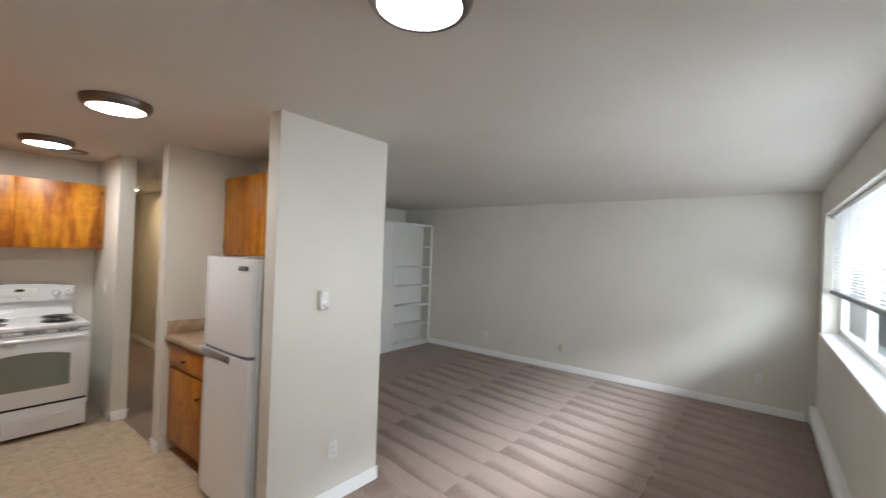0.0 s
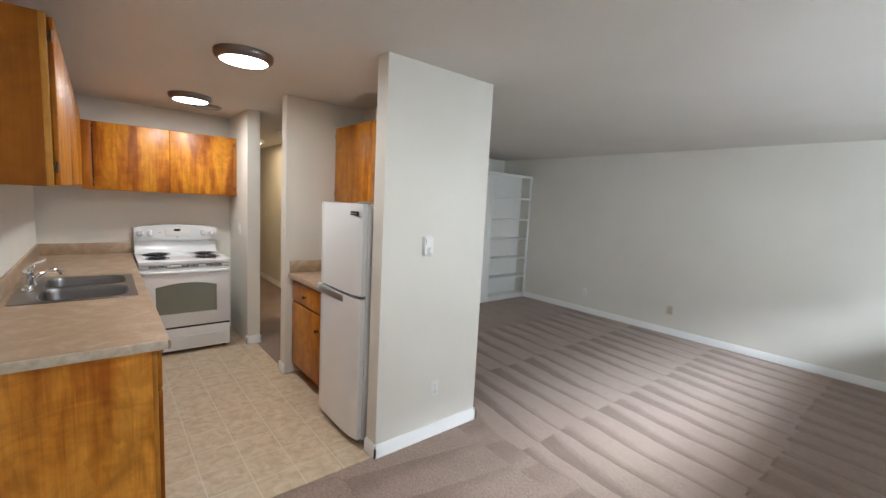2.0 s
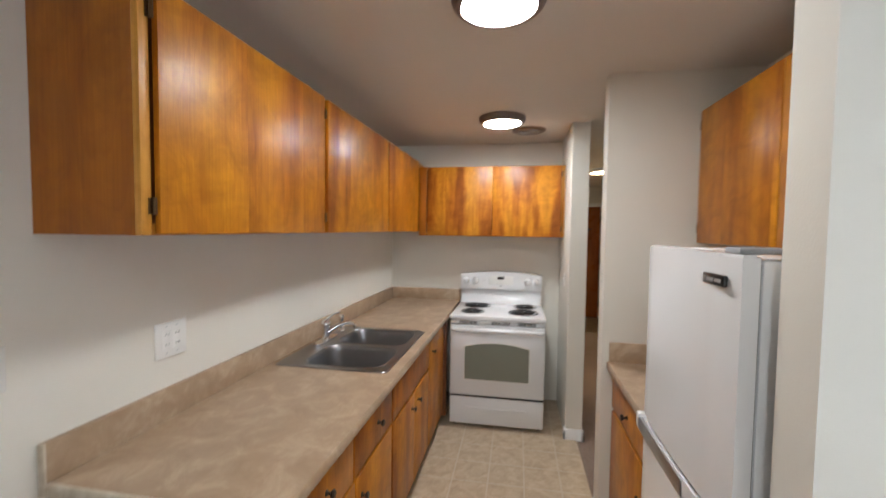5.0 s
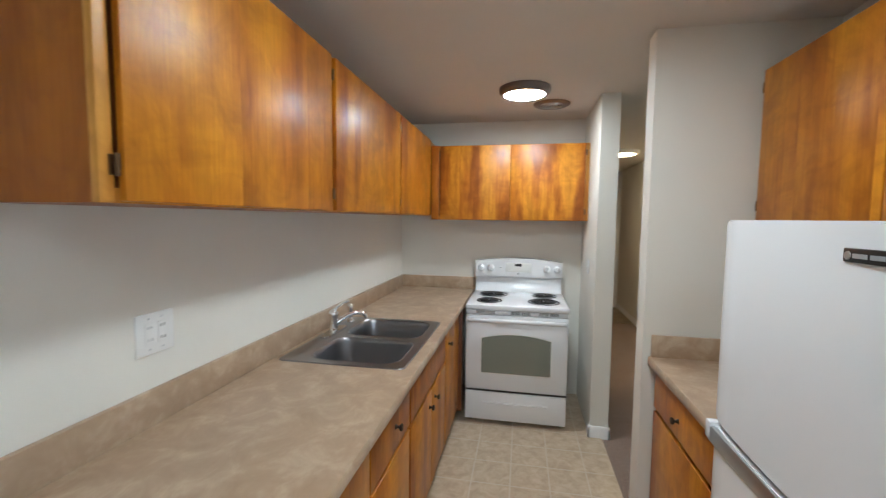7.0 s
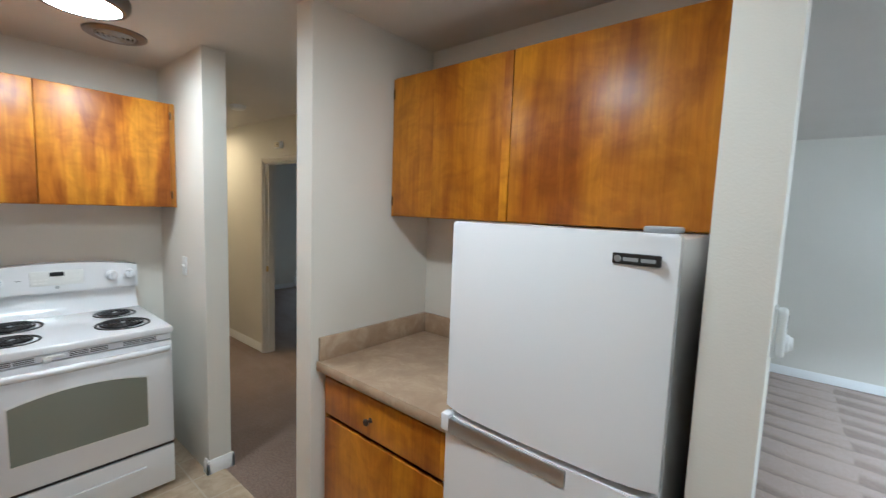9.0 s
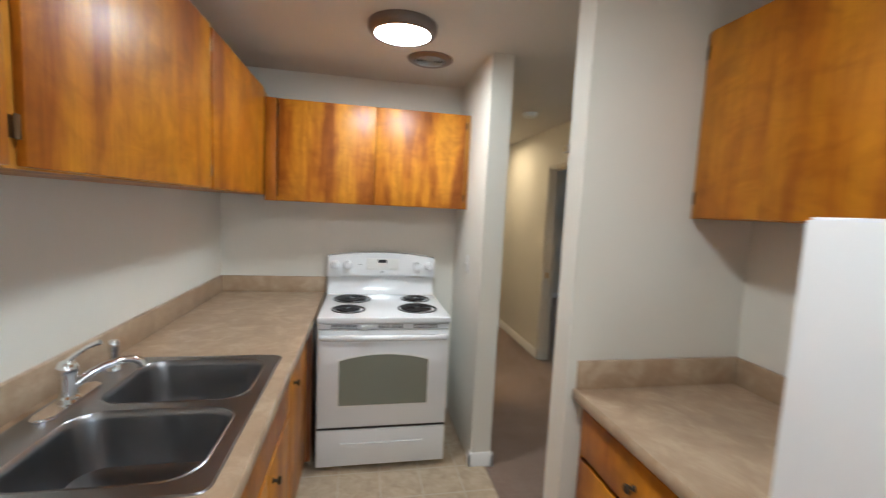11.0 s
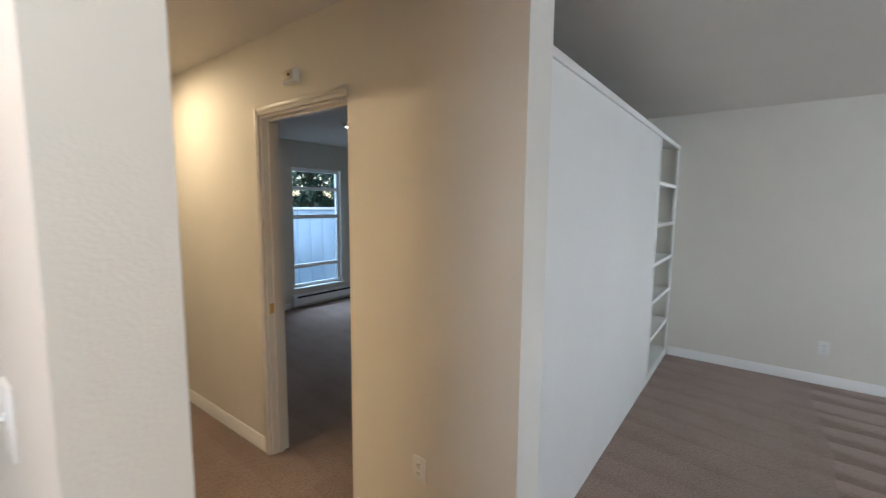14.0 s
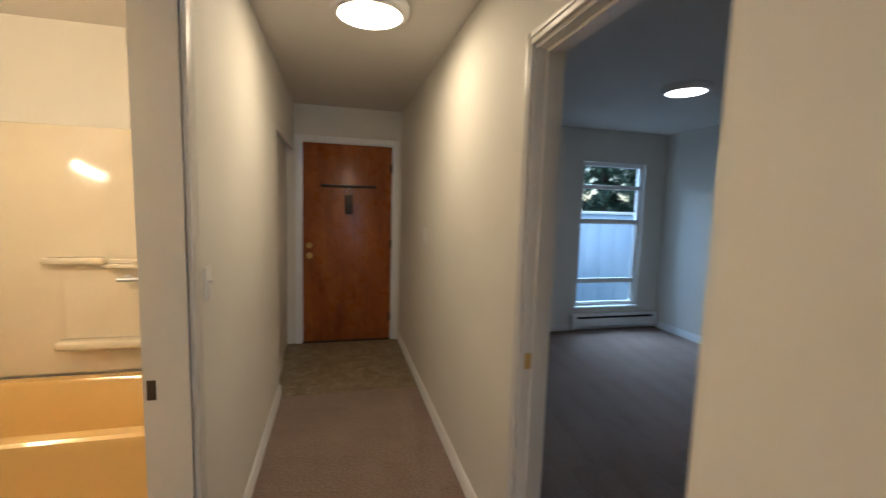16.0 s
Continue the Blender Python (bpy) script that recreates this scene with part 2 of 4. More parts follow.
def strokes(along, across, length, width, start, skew):
    a = n.math("DIVIDE", n.math("SUBTRACT", along, start), length)
    row = n.math("FLOOR", a)
    u = n.math("FRACT", a)
    rndrow = n.math("FRACT", n.math("MULTIPLY", n.math("SINE", n.math("MULTIPLY", row, 12.9)), 43.7))
    w = n.math("ADD", n.math("DIVIDE", across, width), n.math("ADD", n.math("MULTIPLY", u, skew), rndrow))
    cell = n.math("FLOOR", w)
    v = n.math("FRACT", w)
    rnd = n.math("FRACT", n.math("MULTIPLY", n.math("SINE", n.math("MULTIPLY_ADD", cell, 7.31, n.math("MULTIPLY", row, 3.7))), 91.3))
    edge = n.math("MULTIPLY", n.math("SUBTRACT", 1.0, u), n.math("MULTIPLY_ADD", rnd, 0.5, 0.22))
    d = n.math("SUBTRACT", v, n.math("ADD", edge, 0.05))
    return n.math("MINIMUM", n.math("MAXIMUM", n.math("MULTIPLY_ADD", d, 3.2, 0.5), 0.0), 1.0)


living = strokes(X, Y, 1.06, 0.25, -3.07, 0.35)
other = strokes(Y, X, 0.95, 0.30, 1.62, -0.5)
where = n.math("GREATER_THAN", Y, 2.75)
other = n.math("MULTIPLY_ADD", other, 0.45, 0.28)
nap = n.math("ADD", n.math("MULTIPLY", living, where), n.math("MULTIPLY", other, n.math("SUBTRACT", 1.0, where)))
faint = n.math("MULTIPLY", n.math("MULTIPLY_ADD", n.math("GREATER_THAN", X, -3.95), 0.78, 0.22), n.math("MULTIPLY_ADD", n.math("LESS_THAN", X, -0.93), 0.6, 0.4))
hall = n.math("MULTIPLY", faint, n.math("MULTIPLY_ADD", n.noise(1.7, 2), 0.7, 0.6))
nap = n.math("MULTIPLY_ADD", n.math("SUBTRACT", nap, 0.5), hall, 0.5)
nap = n.math("MULTIPLY_ADD", n.math("SUBTRACT", n.noise(3.2, 5, 0.65), 0.5), 1.0, nap)
pile = n.noise(130, 5, 0.75)
clump = n.noise(70, 3, 0.6)
col = n.ramp(nap, (0.0, (0.205, 0.138, 0.105)), (1.0, (0.360, 0.262, 0.210)))
dark = n.ramp(n.math("ADD", n.math("MULTIPLY", pile, 0.65), n.math("MULTIPLY", clump, 0.35)), (0.40, (0.50, 0.48, 0.46)), (0.58, (1.22, 1.22, 1.22)))
mulc = n.t.nodes.new("ShaderNodeMix")
mulc.data_type, mulc.blend_type = "RGBA", "MULTIPLY"
mulc.inputs[0].default_value = 0.8
n.t.links.new(col, mulc.inputs[6])
n.t.links.new(dark, mulc.inputs[7])
n.colour(mulc.outputs[2])
n.bump(n.math("ADD", pile, n.math("MULTIPLY", clump, 0.8)), 0.8, 0.006)


def glow(name, colour, strength):
    m = mat(name, (0.85, 0.85, 0.82), 0.4)
    p = m.node_tree.nodes["Principled BSDF"]
    p.inputs["Emission Color"].default_value = (*colour, 1)
    p.inputs["Emission Strength"].default_value = strength
    return m


GLOW_K = glow("kitchen_diffuser", (1.0, 0.97, 0.90), LAMP_KITCHEN)
GLOW_H = glow("hall_diffuser", (1.0, 0.71, 0.40), LAMP_HALL)
GLOW_T = glow("bathroom_diffuser", (1.0, 0.68, 0.36), LAMP_BATH)
GLOW_B = glow("bedroom_diffuser", (1.0, 0.93, 0.85), LAMP_BED)
GLASS = mat("window_glass", (1, 1, 1), 0.02)
GLASS.node_tree.nodes["Principled BSDF"].inputs["Transmission Weight"].default_value = 1.0
GLASS.node_tree.nodes["Principled BSDF"].inputs["IOR"].default_value = 1.1
BLIND = mat("blind_slat", (0.86, 0.87, 0.88), 0.4)
BLIND.node_tree.nodes["Principled BSDF"].inputs["Transmission Weight"].default_value = 0.15
GROUND = mat("outdoor_ground", (0.2, 0.2, 0.19), 0.9)
n = Nodes(GROUND)
n.colour(n.ramp(n.noise(0.8, 5), (0.3, (0.10, 0.13, 0.07)), (0.7, (0.24, 0.23, 0.20))))
PALE = paint("pale_siding", (0.50, 0.62, 0.76), (0.42, 0.55, 0.70), 0.5)
LEAF = mat("needles", (0.045, 0.085, 0.05), 0.7)
n = Nodes(LEAF)
n.colour(n.ramp(n.noise(3, 3), (0.3, (0.06, 0.10, 0.07)), (0.7, (0.12, 0.18, 0.11))))
BARK = paint("bark", (0.09, 0.07, 0.05), (0.14, 0.11, 0.08), 0.9, 0.8)


# ---- building helpers ----
class Shape:
    """A bmesh to which rounded boxes, turned shapes and swept tubes are added."""

    def __init__(self):
        self.bm = bmesh.new()

    def box(self, x0, y0, z0, x1, y1, z1, bevel=0.0, seg=2):
        c = ((x0 + x1) / 2, (y0 + y1) / 2, (z0 + z1) / 2)
        s = (abs(x1 - x0), abs(y1 - y0), abs(z1 - z0))
        r = bmesh.ops.create_cube(self.bm, size=1, matrix=Matrix.LocRotScale(c, None, s))
        if bevel > 0:
            es = list({e for v in r["verts"] for e in v.link_edges})
            bmesh.ops.bevel(self.bm, geom=es, offset=min(bevel, min(s) * 0.45), segments=seg, affect="EDGES", profile=0.5)
        return self

    def lathe(self, profile, m=None, steps=32):
        """Turns (radius, height) pairs round z; m places it."""
        m = m or Matrix()
        rings = []
        for r, z in profile:
            if r < 1e-5:
                rings.append([self.bm.verts.new(m @ Vector((0, 0, z)))])
            else:
                rings.append([self.bm.verts.new(m @ Vector((r * math.cos(a), r * math.sin(a), z))) for a in (2 * math.pi * i / steps for i in range(steps))])
        for a, b in zip(rings, rings[1:]):
            for i in range(steps):
                j = (i + 1) % steps
                quad = [a[i % len(a)], a[j % len(a)], b[j % len(b)], b[i % len(b)]]
                quad = list(dict.fromkeys(quad))
                if len(quad) > 2:
                    self.bm.faces.new(quad)
        return self

    def tube(self, points, radius, steps=12, closed=False):
        pts = [Vector(p) for p in points]
        rings = []
        for i, p in enumerate(pts):
            if closed:
                d = pts[(i + 1) % len(pts)] - pts[i - 1]
            else:
                d = pts[min(i + 1, len(pts) - 1)] - pts[max(i - 1, 0)]
            q = d.to_track_quat("Z", "Y")
            r = radius[i] if isinstance(radius, (list, tuple)) else radius
            rings.append([self.bm.verts.new(p + q @ Vector((r * math.cos(a), r * math.sin(a), 0))) for a in (2 * math.pi * k / steps for k in range(steps))])
        pairs = list(zip(rings, rings[1:])) + ([(rings[-1], rings[0])] if closed else [])
        for a, b in pairs:
            for i in range(steps):
                j = (i + 1) % steps
                self.bm.faces.new((a[i], a[j], b[j], b[i]))
        if not closed:
            self.bm.faces.new(rings[0][::-1])
            self.bm.faces.new(rings[-1])
        return self

    def prism(self, outline, axis, lo, hi, bevel=0.0):
        """Pushes a flat outline of (a, b) pairs along an axis; a and b are the two other axes in order."""
        def at(a, b, c):
            return {"x": (c, a, b), "y": (a, c, b), "z": (a, b, c)}[axis]
        v0 = [self.bm.verts.new(at(a, b, lo)) for a, b in outline]
        v1 = [self.bm.verts.new(at(a, b, hi)) for a, b in outline]
        fs = [self.bm.faces.new(v0), self.bm.faces.new(v1)]
        for i in range(len(v0)):
            j = (i + 1) % len(v0)
            fs.append(self.bm.faces.new((v0[i], v0[j], v1[j], v1[i])))
        if bevel:
            es = [e for f in fs[:2] for e in f.edges]
            bmesh.ops.bevel(self.bm, geom=es, offset=bevel, segments=2, affect="EDGES")
        return self

    def mesh(self, name, material, smooth=True):
        bmesh.ops.recalc_face_normals(self.bm, faces=self.bm.faces)
        me = bpy.data.meshes.new(name)
        self.bm.to_mesh(me)
        self.bm.free()
        me.materials.append(material)
        if smooth:
            for p in me.polygons:
                p.use_smooth = True
            me.set_sharp_from_angle(angle=radians(35))
        return me


def part(name, shape, material, parent, label=""):
    ob = new(name, shape.mesh(name, material))
    ob.parent = parent
    if label:
        tagged(ob, label=label)
    return ob


def structure(name, shape, material, label, category):
    return tagged(new(name, shape.mesh(name, material)), label, category, "", "structure")


def thing(name, label, category, place=(0, 0, 0), group=""):
    ob = new(name)
    ob.location = place
    return tagged(ob, label, category, group)


def rounded(x0, y0, x1, y1, r, steps=6):
    out = []
    for cx, cy, a0 in ((x1 - r, y1 - r, 0), (x0 + r, y1 - r, 90), (x0 + r, y0 + r, 180), (x1 - r, y0 + r, 270)):
        for i in range(steps + 1):
            a = radians(a0 + 90 * i / steps)
            out.append((cx + r * math.cos(a), cy + r * math.sin(a)))
    return out


# ---- the shell ----
H = 2.44
S, N_, W_, E_ = 0.065, 6.402, -9.845, 0.11           # inner faces of the outer walls
structure("floor", Shape().box(W_ - 0.12, S - 0.12, -0.1, E_ + 0.2, N_ + 0.12, 0), CARPET, "taupe cut-pile carpet with vacuum strokes", "floor")
structure("floor_kitchen", Shape().box(-5.79, S, 0.0, -2.58, 1.785, 0.006).box(-4.095, 1.785, 0.0, -2.685, 2.49, 0.006), VINYL, "beige sheet vinyl printed with square tiles", "floor")
structure("floor_entry", Shape().box(W_, 1.70, 0.0, -8.62, 2.90, 0.006), ENTRYVINYL, "brown mottled entry vinyl by the front door", "floor")
structure("floor_bathroom", Shape().box(-8.3, S, 0.0, -5.9, 1.70, 0.006), VINYL, "beige vinyl bathroom floor", "floor")
structure("ceiling", Shape().box(W_ - 0.12, S - 0.12, H, E_ + 0.2, N_ + 0.12, H + 0.1), CEIL, "off-white lightly textured painted ceiling", "ceiling")
WL = "off-white painted wall"
structure("wall_south", Shape().box(W_ - 0.12, S - 0.12, 0, E_ + 0.2, S, H), WALL, WL + " behind the counter", "wall")
structure("wall_north", Shape().box(-5.95, N_, 0, E_ + 0.2, N_ + 0.12, H), WALL, WL + " of the living room", "wall")
structure("wall_bedroom_north", Shape().box(W_, 6.257, 0, -5.96, N_ + 0.12, H), WALL, WL + " of the bedroom", "wall")
wy0, wy1, wz0, wz1 = 2.35, 6.12, 0.99, 2.17
structure("wall_east", Shape().box(E_, S, 0, E_ + 0.2, N_, wz0).box(E_, S, wz1, E_ + 0.2, N_, H).box(E_, S, wz0, E_ + 0.2, wy0, wz1).box(E_, wy1, wz0, E_ + 0.2, N_, wz1), WALL, WL + " with a wide window", "wall")
dy0, dy1, dz1 = 1.885, 2.825, 2.09                   # front door
by0, by1, bz0, bz1 = 5.08, 5.95, 0.29, 2.06          # bedroom window
structure("wall_west", Shape().box(W_ - 0.12, S, 0, W_, dy0, H).box(W_ - 0.12, dy0, dz1, W_, dy1, H).box(W_ - 0.12, dy1, 0, W_, by0, H)
          .box(W_ - 0.12, by0, 0, W_, by1, bz0).box(W_ - 0.12, by0, bz1, W_, by1, H).box(W_ - 0.12, by1, 0, W_, N_, H), WALL, WL + " with the front door and a window", "wall")
ox0, ox1, oz = -6.778, -6.005, 2.028                   # bedroom doorway
structure("wall_hall_north", Shape().box(W_, 2.90, 0, ox0, 3.01, H).box(ox0, 2.90, oz, ox1, 3.01, H).box(ox1, 2.90, 0, -5.45, 3.01, H).box(-5.45, 2.90, 0, -5.125, 3.09, H), WALL, WL + " between hall and bedroom", "wall")
structure("wall_bedroom_east", Shape().box(-5.96, 3.01, 0, -5.85, N_, H), WALL, WL + " behind the bookcase", "wall")
tx0, tx1 = -6.77, -6.02                              # bathroom doorway
structure("wall_hall_south", Shape().box(-8.643, 1.70, 0, tx0, 1.825, H).box(tx0, 1.70, oz, tx1, 1.825, H).box(tx1, 1.70, 0, -5.055, 1.825, H)
          .box(W_, 1.70, 2.05, -8.643, 1.825, H), WALL, WL + " between hall and bathroom", "wall")
structure("wall_stove", Shape().box(-5.9, S, 0, -5.79, 1.70, H), WALL, WL + " behind the stove", "wall")
structure("wall_niche_side", Shape().box(-4.21, 1.765, 0, -4.095, 2.655, H), WALL, WL + " end beside the small counter", "wall")
structure("wall_niche_back", Shape().box(-4.095, 2.49, 0, -2.685, 2.655, H), WALL, WL + " behind the refrigerator", "wall")
structure("wall_column", Shape().box(-2.685, 1.81, 0, -2.57, 2.655, H), WALL, WL + " end beside the refrigerator", "wall")
structure("wall_bathroom_west", Shape().box(-8.42, S, 0, -8.3, 1.70, H), WALL, WL + " behind the bathtub", "wall")
structure("wall_closet_back", Shape().box(W_, 1.05, 0, -8.643, 1.10, H).box(-8.643, 1.05, 0, -8.6, 1.70, H), WALL, WL + " of the entry closet", "wall")


def baseboard(x0, y0, x1, y1, side):
    """A moulded board along a wall; side: the way it faces."""
    hgt, th = 0.088, 0.014
    sh = Shape()
    if side in "ns":
        s = 1 if side == "n" else -1
        sh.prism([(y0, 0.0), (y0 + s * th, 0.0), (y0 + s * th, hgt - 0.016), (y0 + s * th * 0.45, hgt - 0.004), (y0 + s * th * 0.4, hgt), (y0, hgt)], "x", x0, x1)
    else:
        s = 1 if side == "e" else -1
        sh.prism([(x0, 0.0), (x0 + s * th, 0.0), (x0 + s * th, hgt - 0.016), (x0 + s * th * 0.45, hgt - 0.004), (x0 + s * th * 0.4, hgt), (x0, hgt)], "y", y0, y1)
    structure("baseboard", sh, TRIM, "white painted baseboard along the wall", "baseboard")


for x0, y0, x1, y1, side in ((-5.15, N_, 0.02, N_, "s"), (-2.57, 1.796, -2.57, 2.669, "e"), (-2.685, 1.81, -2.556, 1.81, "s"), (-2.70, 2.655, -2.556, 2.655, "n"), (-4.224, 2.655, -2.70, 2.655, "n"),
                             (-4.224, 1.765, -4.081, 1.765, "s"), (-4.21, 1.751, -4.21, 2.669, "w"), (-5.055, 1.686, -5.055, 1.839, "e"), (-5.10, 1.70, -5.041, 1.70, "s"),
                             (-5.96, 1.825, -5.041, 1.825, "n"), (-8.643, 1.825, -6.83, 1.825, "n"), (-5.985, 2.90, -5.111, 2.90, "s"), (-5.125, 2.886, -5.125, 3.09, "e"),
                             (W_, 2.90, -6.81, 2.90, "s"), (W_, 3.05, W_, 5.01, "e"), (W_, 6.257, -5.96, 6.257, "s"), (W_, 3.01, -6.81, 3.01, "n"),
                             (W_, 1.83, W_, 1.835, "e"), (-2.698, S, -2.698, 0.635, "e"), (-2.63, S, 0.05, S, "n")):
    baseboard(x0, y0, x1, y1, side)


def casing(name, x0, x1, z1, yface, s, yback, w=0.055, both=True, plain=False):
    """Trim round a doorway in a wall along x; s: the way the face looks; the lining runs to yback."""
    sh = Shape()
    for a, b in ((x0 - w, x0 + 0.006), (x1 - 0.006, x1 + w))[:2 if both else 1]:
        sh.box(a, yface, 0, b, yface + s * 0.016, z1 + w - 0.003, 0.004)
        m = (a + b) / 2
        if plain:
            continue
        sh.box(m - 0.012, yface + s * 0.014, 0, m + 0.012, yface + s * 0.021, z1 + w - 0.006, 0.003)
    sh.box(x0 + 0.007, yface, z1 - 0.006, x1 - 0.007, yface + s * 0.015, z1 + w, 0.004)
    sh.box(x0 + 0.007, yface + s * 0.013, z1 + 0.014, x1 - 0.007, yface + s * 0.02, z1 + 0.038, 0.003)
    sh.box(x0, yface - s * 0.001, 0, x0 + 0.018, yback, z1).box(x1 - 0.018, yface - s * 0.001, 0, x1, yback, z1).box(x0 + 0.018, yface - s * 0.001, z1 - 0.018, x1 - 0.018, yback, z1)
    mid = (yface + yback) / 2
    if not plain:
        sh.box(x0 + 0.018, mid - 0.016, 0, x0 + 0.029, mid + 0.016, z1 - 0.018).box(x1 - 0.029, mid - 0.016, 0, x1 - 0.018, mid + 0.016, z1 - 0.018).box(x0 + 0.029, mid - 0.016, z1 - 0.029, x1 - 0.029, mid + 0.016, z1 - 0.018)
    return structure(name, sh, JAMB, "beige painted door casing and jamb", "door frame")


c1 = casing("trim_bedroom_door", ox0, ox1, oz, 2.90, -1, 3.008, 0.042, False)
part("strike_plate", Shape().box(ox0 + 0.0185, 2.912, 0.885, ox0 + 0.0205, 2.942, 0.945, 0.0008).box(ox0 + 0.0195, 2.92, 0.9, ox0 + 0.0215, 2.932, 0.93), BRASS, c1, "brass strike plate")
c2 = casing("trim_bathroom_door", tx0, tx1, oz, 1.825, 1, 1.702, 0.06, True, True)
part("strike_plate", Shape().box(tx0 + 0.0185, 1.712, 0.878, tx0 + 0.0205, 1.736, 0.938, 0.0008).box(tx0 + 0.0195, 1.717, 0.893, tx0 + 0.0215, 1.73, 0.923), BRONZE, c2, "dark metal strike plate")

# front door with casing
sh = Shape()
for a, b in ((dy0 - 0.05, dy0 + 0.004), (dy1 - 0.004, dy1 + 0.05)):
    sh.box(W_, a, 0, W_ + 0.017, b, dz1 + 0.047, 0.004)
sh.box(W_, dy0 + 0.005, dz1 - 0.004, W_ + 0.016, dy1 - 0.005, dz1 + 0.05, 0.004)
sh.box(W_ - 0.1, dy0, 0, W_ - 0.001, dy0 + 0.012, dz1).box(W_ - 0.1, dy1 - 0.012, 0, W_ - 0.001, dy1, dz1).box(W_ - 0.1, dy0 + 0.012, dz1 - 0.012, W_ - 0.001, dy1 - 0.012, dz1)
structure("trim_front_door", sh, TRIM, "white painted casing round the front door", "door frame")
door = thing("front_door", "closed reddish-brown flush wooden front door", "door", (W_ - 0.03, (dy0 + dy1) / 2, 0))
tagged(door, kind="structure")
hw = (dy1 - dy0) / 2 - 0.016
part("door_leaf", Shape().box(-0.045, -hw, 0.012, 0, hw, dz1 - 0.016, 0.003), DOORWOOD, door)
part("threshold", Shape().box(-0.06, -hw, 0.0, 0.05, hw, 0.011, 0.004), BRONZE, door, "dark metal threshold")
for z in (1.03, 0.925):
    part("deadbolt" if z > 1 else "door_knob", Shape().lathe([(0, 0.0), (0.032, 0.0), (0.032, 0.008), (0.014, 0.012), (0.014, 0.03), (0.028, 0.042), (0.027, 0.058), (0, 0.062)] if z < 1 else [(0, 0), (0.03, 0), (0.03, 0.012), (0.022, 0.02), (0, 0.02)],
         pose(0, -hw + 0.065, z, 0, 90, 0), 20), BRASS, door, "polished brass")
for z in (0.25, 1.05, 1.85):
    part("hinge", Shape().lathe([(0, -0.045), (0.007, -0.045), (0.007, 0.045), (0, 0.045)], pose(0.008, hw + 0.004, z), 10).box(-0.001, hw - 0.02, z - 0.045, 0.002, hw + 0.002, z + 0.045), BRONZE, door, "dark metal hinge")
bar = thing("door_bar", "dark horizontal metal bar on the front door", "door bar", (W_ - 0.03, 2.36, 1.65))
part("rod", Shape().box(0.008, -0.285, -0.012, 0.024, 0.285, 0.012, 0.005), BRONZE, bar)
for y in (-0.24, 0.24):
    part("bracket", Shape().box(0, y - 0.02, -0.018, 0.012, y + 0.02, 0.018, 0.004), BRONZE, bar)
box_ = thing("lock_box", "small dark lock box hanging on the door bar", "lock box", (W_ - 0.026, 2.36, 1.36))
part("body", Shape().box(0.0, -0.036, 0.0, 0.035, 0.036, 0.2, 0.006), BRONZE, box_)
part("shackle", Shape().tube([(0.017, -0.02, 0.195), (0.017, -0.02, 0.245), (0.017, -0.012, 0.265), (0.017, 0, 0.272), (0.017, 0.012, 0.265), (0.017, 0.02, 0.245), (0.017, 0.02, 0.195)], 0.005, 8), CHROME, box_, "chrome shackle")

# closet sliding doors beside the entry
for i, (a, b, y) in enumerate(((-9.84, -9.20, 1.742), (-9.26, -8.645, 1.772))):
    d = thing("closet_door", "off-white sliding closet door in the entry", "closet door", ((a + b) / 2, y, 0.012), "closet doors")
    w = (b - a) / 2
    part("panel", Shape().box(-w, -0.012, 0, w, 0.012, 2.03, 0.003), JAMB, d)
    part("finger_pull", Shape().lathe([(0, 0.0), (0.024, 0.0), (0.024, 0.003), (0.018, 0.002), (0.016, -0.001), (0, -0.001)], pose(w - 0.06, 0.0125, 0.95, -90, 0, 0), 18), BRASS, d)
structure("trim_closet_track", Shape().box(W_, 1.725, 2.042, -8.643, 1.80, 2.05).box(W_, 1.80, 1.99, -8.643, 1.822, 2.048), JAMB, "painted closet door track cover", "trim")


# ---- windows ----
win = thing("window_1", "wide white-framed living room window above the heater", "window")
tagged(win, kind="structure")
xw = E_ + 0.13
part("window_sill", Shape().box(E_ - 0.022, wy0 - 0.03, wz0 - 0.022, E_ + 0.2, wy1 + 0.03, wz0 + 0.006, 0.006), TRIM, win, "white painted sill")
fr = Shape()
fr.box(xw, wy0, wz0 + 0.006, xw + 0.06, wy1, wz0 + 0.06, 0.005).box(xw, wy0, wz1 - 0.05, xw + 0.06, wy1, wz1, 0.005)
mull = [wy0 + 0.025, 3.60, 4.86, wy1 - 0.025]
for y in mull:
    fr.box(xw, y - 0.03, wz0 + 0.06, xw + 0.06, y + 0.03, wz1 - 0.05, 0.005)
part("window_frame", fr, TRIM, win)
for a, b in zip(mull, mull[1:]):
    g = part("pane", Shape().box(xw + 0.028, a + 0.03, wz0 + 0.06, xw + 0.034, b - 0.03, wz1 - 0.05), GLASS, win, "clear glass pane")
    g.visible_shadow = False
